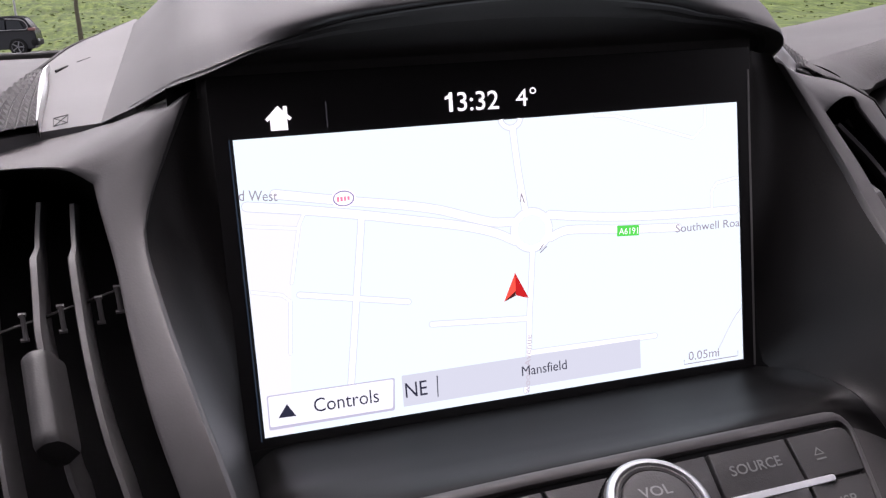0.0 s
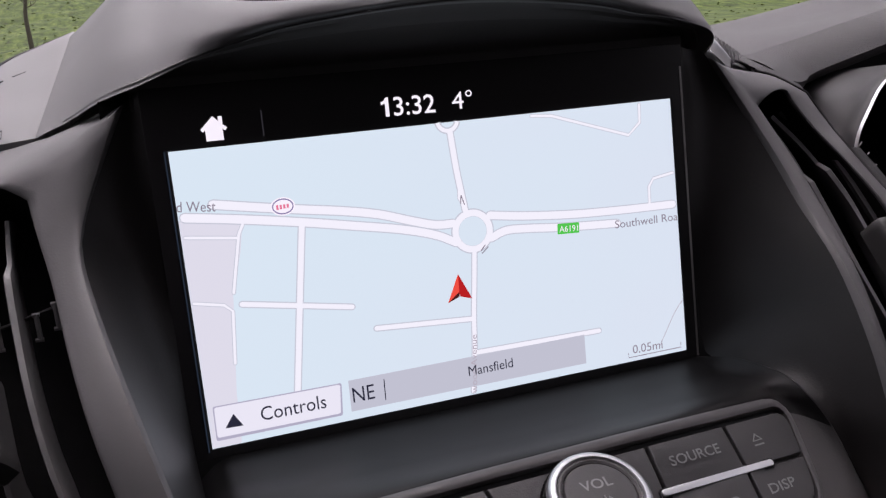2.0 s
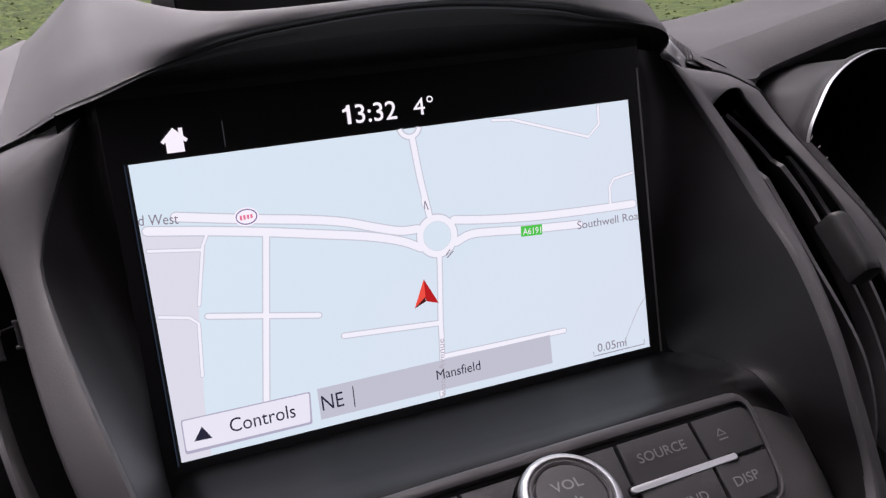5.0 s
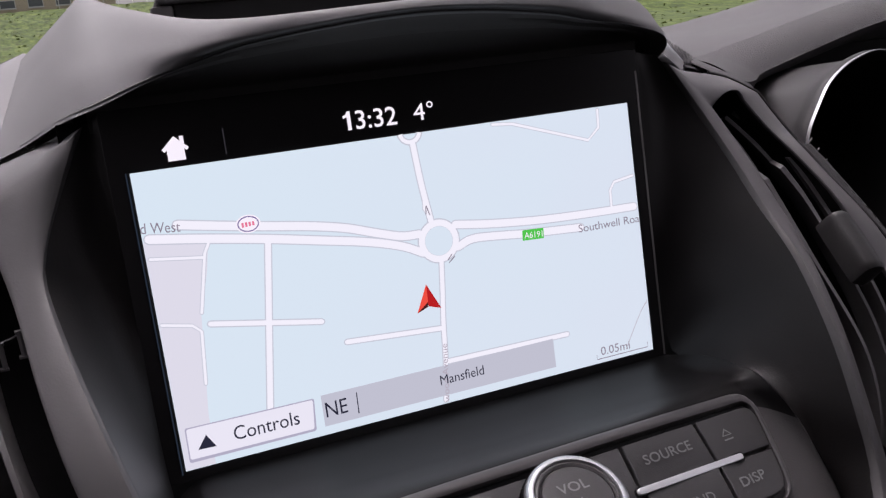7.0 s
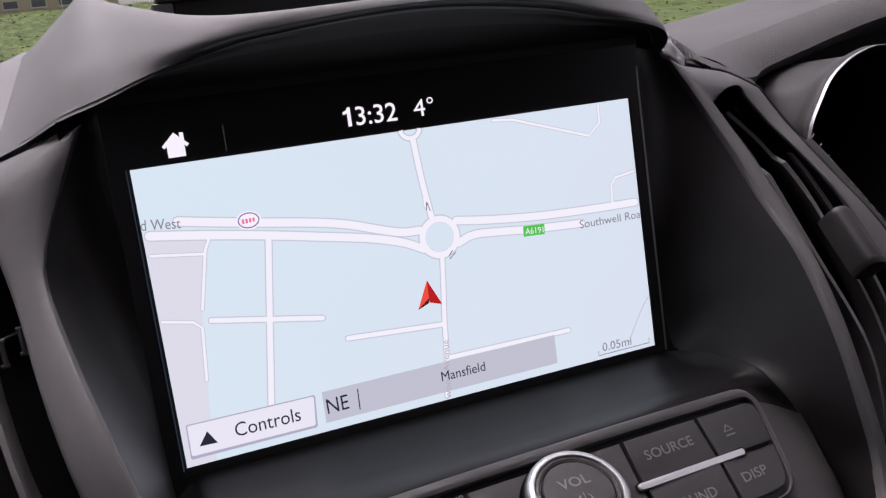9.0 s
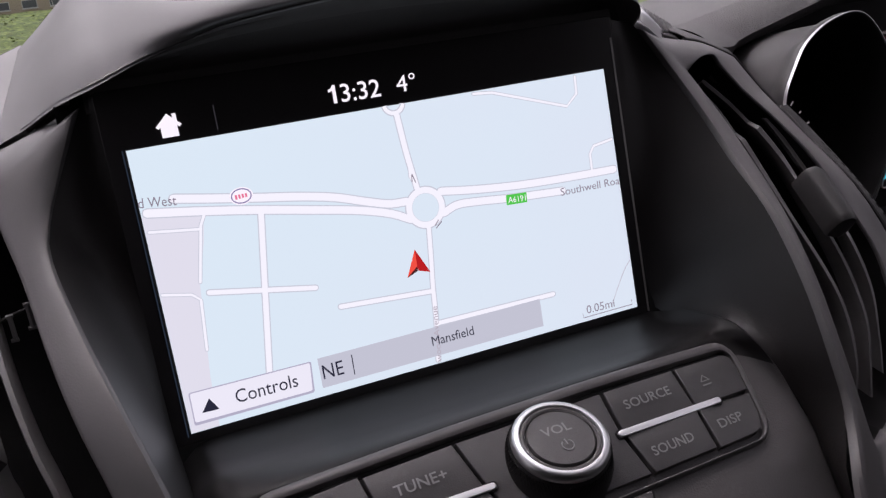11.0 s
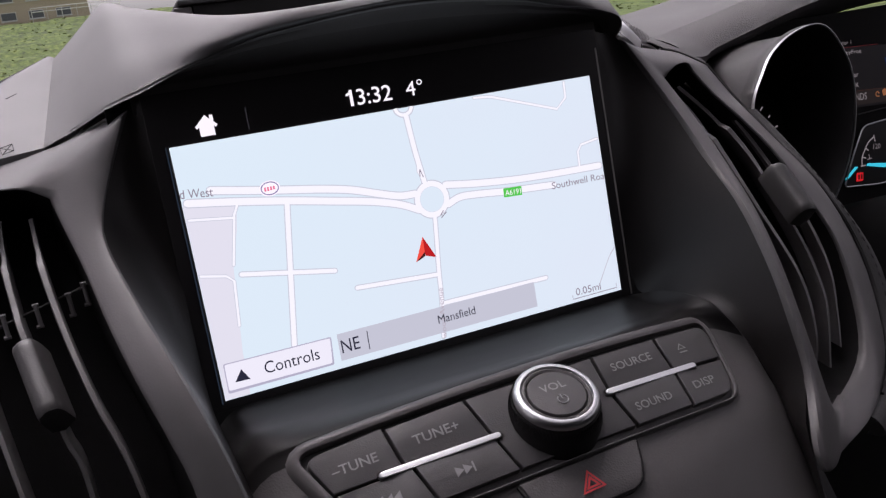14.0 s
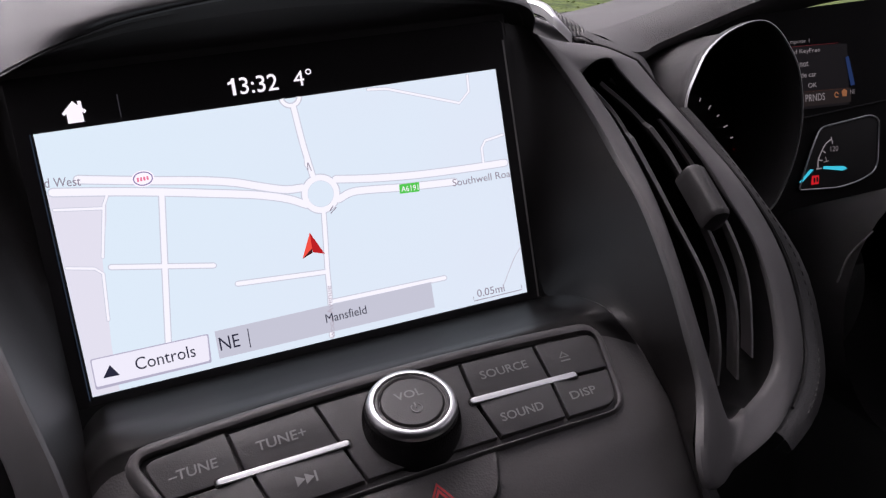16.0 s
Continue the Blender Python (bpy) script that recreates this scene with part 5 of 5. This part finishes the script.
rng = random.Random(4)
verts, faces = [], []
for k in range(3000):
    x, y = (rng.uniform(-24, 16), 45.5 + 62 * rng.random() ** 1.6) if k < 2000 else (rng.uniform(8, 60), rng.uniform(12, 60))
    z = ground_z(x, y)
    h = rng.uniform(0.0, 0.09)
    for b in range(3):
        p = rng.uniform(0, 6.28)
        w = rng.uniform(0.06, 0.20)
        i = len(verts)
        verts += [(x - w * math.cos(p), y - w * math.sin(p), z - 0.03), (x + w * math.cos(p), y + w * math.sin(p), z - 0.03), (x + rng.uniform(-0.12, 0.12), y + rng.uniform(-0.12, 0.12), z + h)]
        faces.append((i, i + 1, i + 2))
mesh = bpy.data.meshes.new("grass_tufts")
mesh.from_pydata(verts, [], faces)
mesh.materials.append(BLADES)
tagged(new("grass_tufts", mesh), "rough tufts of short winter grass on the bank", "grass", "", "stuff")

kerb = bmesh.new()
for x in range(-40, 4, 2):
    box(x * 1000, x * 1000 + 1990, 44800, 44950, -480, -320, 12, kerb)
mesh = bpy.data.meshes.new("kerb")
kerb.to_mesh(mesh)
kerb.free()
mesh.materials.append(plain("kerb_concrete", (0.33, 0.32, 0.30), 0.9, 0, 0.3, 0.01, 0.15))
tagged(new("kerb", mesh), "pale concrete kerb along the grass bank", "kerb", "", "structure")

# parked car
PAINT = plain("dark_car_paint", (0.020, 0.022, 0.028), 0.22, 0.0, 0, 0.001, 0.05)
TYRE = plain("tyre_rubber", (0.018, 0.018, 0.018), 0.8, 0, 0.3, 0.01, 0.1)
ALLOY = plain("wheel_alloy", (0.55, 0.55, 0.56), 0.3, 0.9, 0, 0.001, 0.05)
TINT = plain("tinted_car_window", (0.03, 0.035, 0.04), 0.08, 0, 0, 0.001, 0.05)
LAMP_RED = plain("tail_lamp_red", (0.45, 0.22, 0.20), 0.2, 0, 0, 0.001, 0.05)
FRAME_WHITE = plain("white_lamp_cover", (0.8, 0.8, 0.78), 0.3, 0, 0, 0.001, 0.05)
suv = thing("parked_car", "dark grey estate car parked below the grass bank", "car", at=pose(-5.95, 42.6, -0.35))
SIDE_LINE = [(-60, 420), (-20, 620), (-40, 900), (-60, 1010), (-330, 1490), (-480, 1640), (-900, 1700), (-1900, 1660), (-2300, 1560), (-2950, 1100), (-3900, 980), (-4350, 800), (-4430, 450), (-4300, 260), (-200, 260)]


rows = [[(x * s + (1 - s) * -2200, y, (260 + (z - 260) * q)) for x, z in SIDE_LINE] for y, s, q in ((-700, 0.97, 0.97), (-860, 0.99, 0.97), (-900, 1.0, 0.93), (900, 1.0, 0.93), (860, 0.99, 0.97), (700, 0.97, 0.97))]
rows = [[(x, (y if z < 1000 else y * (1 - 0.26 * min(1, (z - 1000) / 700))), z) for x, y, z in r] for r in rows]
bm = sheet(rows, None, True)
bm.verts.ensure_lookup_table()
n = len(SIDE_LINE)
bm.faces.new([bm.verts[i] for i in range(n)])
bm.faces.new([bm.verts[5 * n + i] for i in range(n)])
part("car_body", bm, PAINT, suv, "dark glossy body", 30)
for pts in ([(-470, 1080), (-1150, 1080), (-1150, 1470), (-640, 1430)], [(-1220, 1080), (-2000, 1080), (-1950, 1460), (-1220, 1480)], [(-2070, 1080), (-2650, 1080), (-2250, 1380), (-2040, 1450)]):
    bm = slab(rounded(pts, 60), 0, 12, 3, lambda a, b, h: (a, -(908 - 0.24 * max(0, b - 1000) * 1.28) - h + 6, b))
    part("car_window", bm, TINT, suv, "dark tinted side window")
part("window_trim", tube([(x, -(905 - 0.24 * max(0, z - 1000) * 1.28), z) for x, z in ((-430, 1060), (-2700, 1055))], 14, 6), ALLOY, suv, "bright window trim")
part("tail_lamp", box(-330, -30, -915, -700, 1010, 1130, 30), LAMP_RED, suv, "pale red tail lamp")
part("window_arc", tube(spline([(-430, -905, 1060), (-330, -860, 1200), (-560, -780, 1470), (-1200, -760, 1530)], 20), 16, 6), ALLOY, suv, "bright curved window trim")
part("rear_bumper", box(-260, 20, -880, 880, 380, 640, 60), TYRE, suv, "black plastic bumper")
part("reflector", box(0, 60, -760, -560, 560, 660, 15), FRAME_WHITE, suv, "small bright rear lamp")
for x in (-820, -3480):
    for y in (-905, 905):
        def at_wheel(a, b, h, cx=x, cy=y):
            return (cx + a, cy - h * (1 if cy < 0 else -1), 350 + b)
        wheel = part("wheel", lathe([(240, -150), (335, -150), (350, -110), (350, -20), (335, 12), (250, 18)], at_wheel, 36), TYRE, suv, "black tyre")
        bm = lathe([(235, 0), (245, 22), (225, 16), (60, 6), (40, 20), (5, 22)], at_wheel, 36)
        for i in range(5):
            p = 6.28318 * i / 5
            tube([at_wheel(math.cos(p) * 50, math.sin(p) * 50, 22), at_wheel(math.cos(p) * 235, math.sin(p) * 235, 20)], 24, 6, bm)
        part("rim", bm, ALLOY, wheel, "five-spoke alloy rim")

post = thing("lamp_post", "slim white metal post beside the parked car", "post", at=pose(-7.05, 44.3, -0.36))
part("shaft", tube([(0, 0, 0), (0, 0, 2500), (0, 0, 5200)], 55, 10, None, 0.7), plain("white_post_paint", (0.72, 0.72, 0.70), 0.5, 0, 0, 0.001, 0.06), post)
part("lamp_head", box(-420, 60, -90, 90, 5180, 5280, 30), plain("lamp_head_grey", (0.4, 0.4, 0.4), 0.5), post)

BARK = plain("bark", (0.19, 0.165, 0.135), 0.95, 0, 0.9, 0.03, 0.3)


def bare_tree(x, y, seed, height):
    rng = random.Random(seed)
    tree = thing("tree", "young leafless tree with thin brown branches on the bank", "tree", "trees on the bank", at=pose(x, y, ground_z(x, y) - 0.05, 0, 0, rng.uniform(0, 360)))
    trunk = [(rng.uniform(-40, 40) * i, rng.uniform(-40, 40) * i, height * 1000 * i / 6) for i in range(7)]
    part("trunk", tube(spline(trunk, 20), 135, 10, None, 0.25), BARK, tree)
    bm = bmesh.new()
    for i in range(26):
        t = rng.uniform(0.38, 0.98)
        base = Vector(trunk[int(t * 6)]).lerp(Vector(trunk[min(6, int(t * 6) + 1)]), t * 6 % 1)
        p = rng.uniform(0, 6.28)
        reach = rng.uniform(900, 1900) * (1.2 - 0.6 * t)
        tip = base + Vector((math.cos(p) * reach, math.sin(p) * reach, reach * rng.uniform(0.5, 1.1)))
        bend = base.lerp(tip, 0.5) + Vector((rng.uniform(-150, 150), rng.uniform(-150, 150), -120))
        tube(spline([base, bend, tip], 7), 34 * (1.15 - t), 6, bm, 0.2)
        for j in range(4):
            s = bend.lerp(tip, rng.uniform(0, 0.9))
            e = s + Vector((rng.uniform(-500, 500), rng.uniform(-500, 500), rng.uniform(150, 600)))
            tube([s, s.lerp(e, 0.5) + Vector((30, 30, 0)), e], 9, 5, bm, 0.3)
    tagged(part("crown", bm, BARK, tree, "thin bare branches"), kind="stuff")


for x, y, seed, height in ((-4.9, 49, 1, 6.0), (-8.96, 51, 2, 5.5), (-13.5, 52, 3, 6.5), (52, 58, 5, 6)):
    bare_tree(x, y, seed, height)

# low building above the bank
FENCE = plain("white_fence_paint", (0.75, 0.75, 0.73), 0.5, 0, 0, 0.001, 0.05)
fence = thing("white_railing", "white metal railing along the top of the grass bank", "railing", at=pose(-1.0, 104.5, 4.75))
for z in (450, 850):
    part("rail", tube([(0, 0, z), (4500, 0, z), (9000, 0, z)], 40, 6), FENCE, fence)
for i in range(7):
    part("post", tube([(1500 * i, 0, -600), (1500 * i, 0, 870)], 35, 6), FENCE, fence)
BRICK = plain("buff_brick", (0.58, 0.49, 0.37), 0.9, 0, 0.6, 0.07, 0.12)
SHUTTER = plain("grey_shutter", (0.13, 0.14, 0.15), 0.5, 0, 0.3, 0.05, 0.08)
FRAME = plain("white_window_frame", (0.7, 0.7, 0.68), 0.5)
ROOFING = plain("grey_roof", (0.12, 0.12, 0.125), 0.8, 0, 0.4, 0.05, 0.1)
house = thing("low_building", "buff brick building with grey windows above the bank", "building", at=pose(-12, 110, 4.3))
bm = box(-26000, 17000, 0, 9000, -1500, 5400)
part("building_wall", bm, BRICK, house, "buff brick walls", 0)
part("flat_roof", box(-26300, 17300, -300, 9300, 5400, 5700, 40), ROOFING, house, "grey flat roof edge")
for i in range(11):
    x = -15000 + 2850 * i
    for z0, z1 in ((450, 1350), (2400, 3700)):
        w = part("window", box(x, x + 1600, -60, 60, z0, z1, 10), FRAME, house, "white framed window", 0)
        part("pane", box(x + 70, x + 1530, -75, -50, z0 + 70, z1 - 70), SHUTTER, w, "grey window pane", 0)
        part("window_sill", box(x - 60, x + 1660, -130, 20, z0 - 90, z0, 10), FRAME, w, "pale sill", 0)
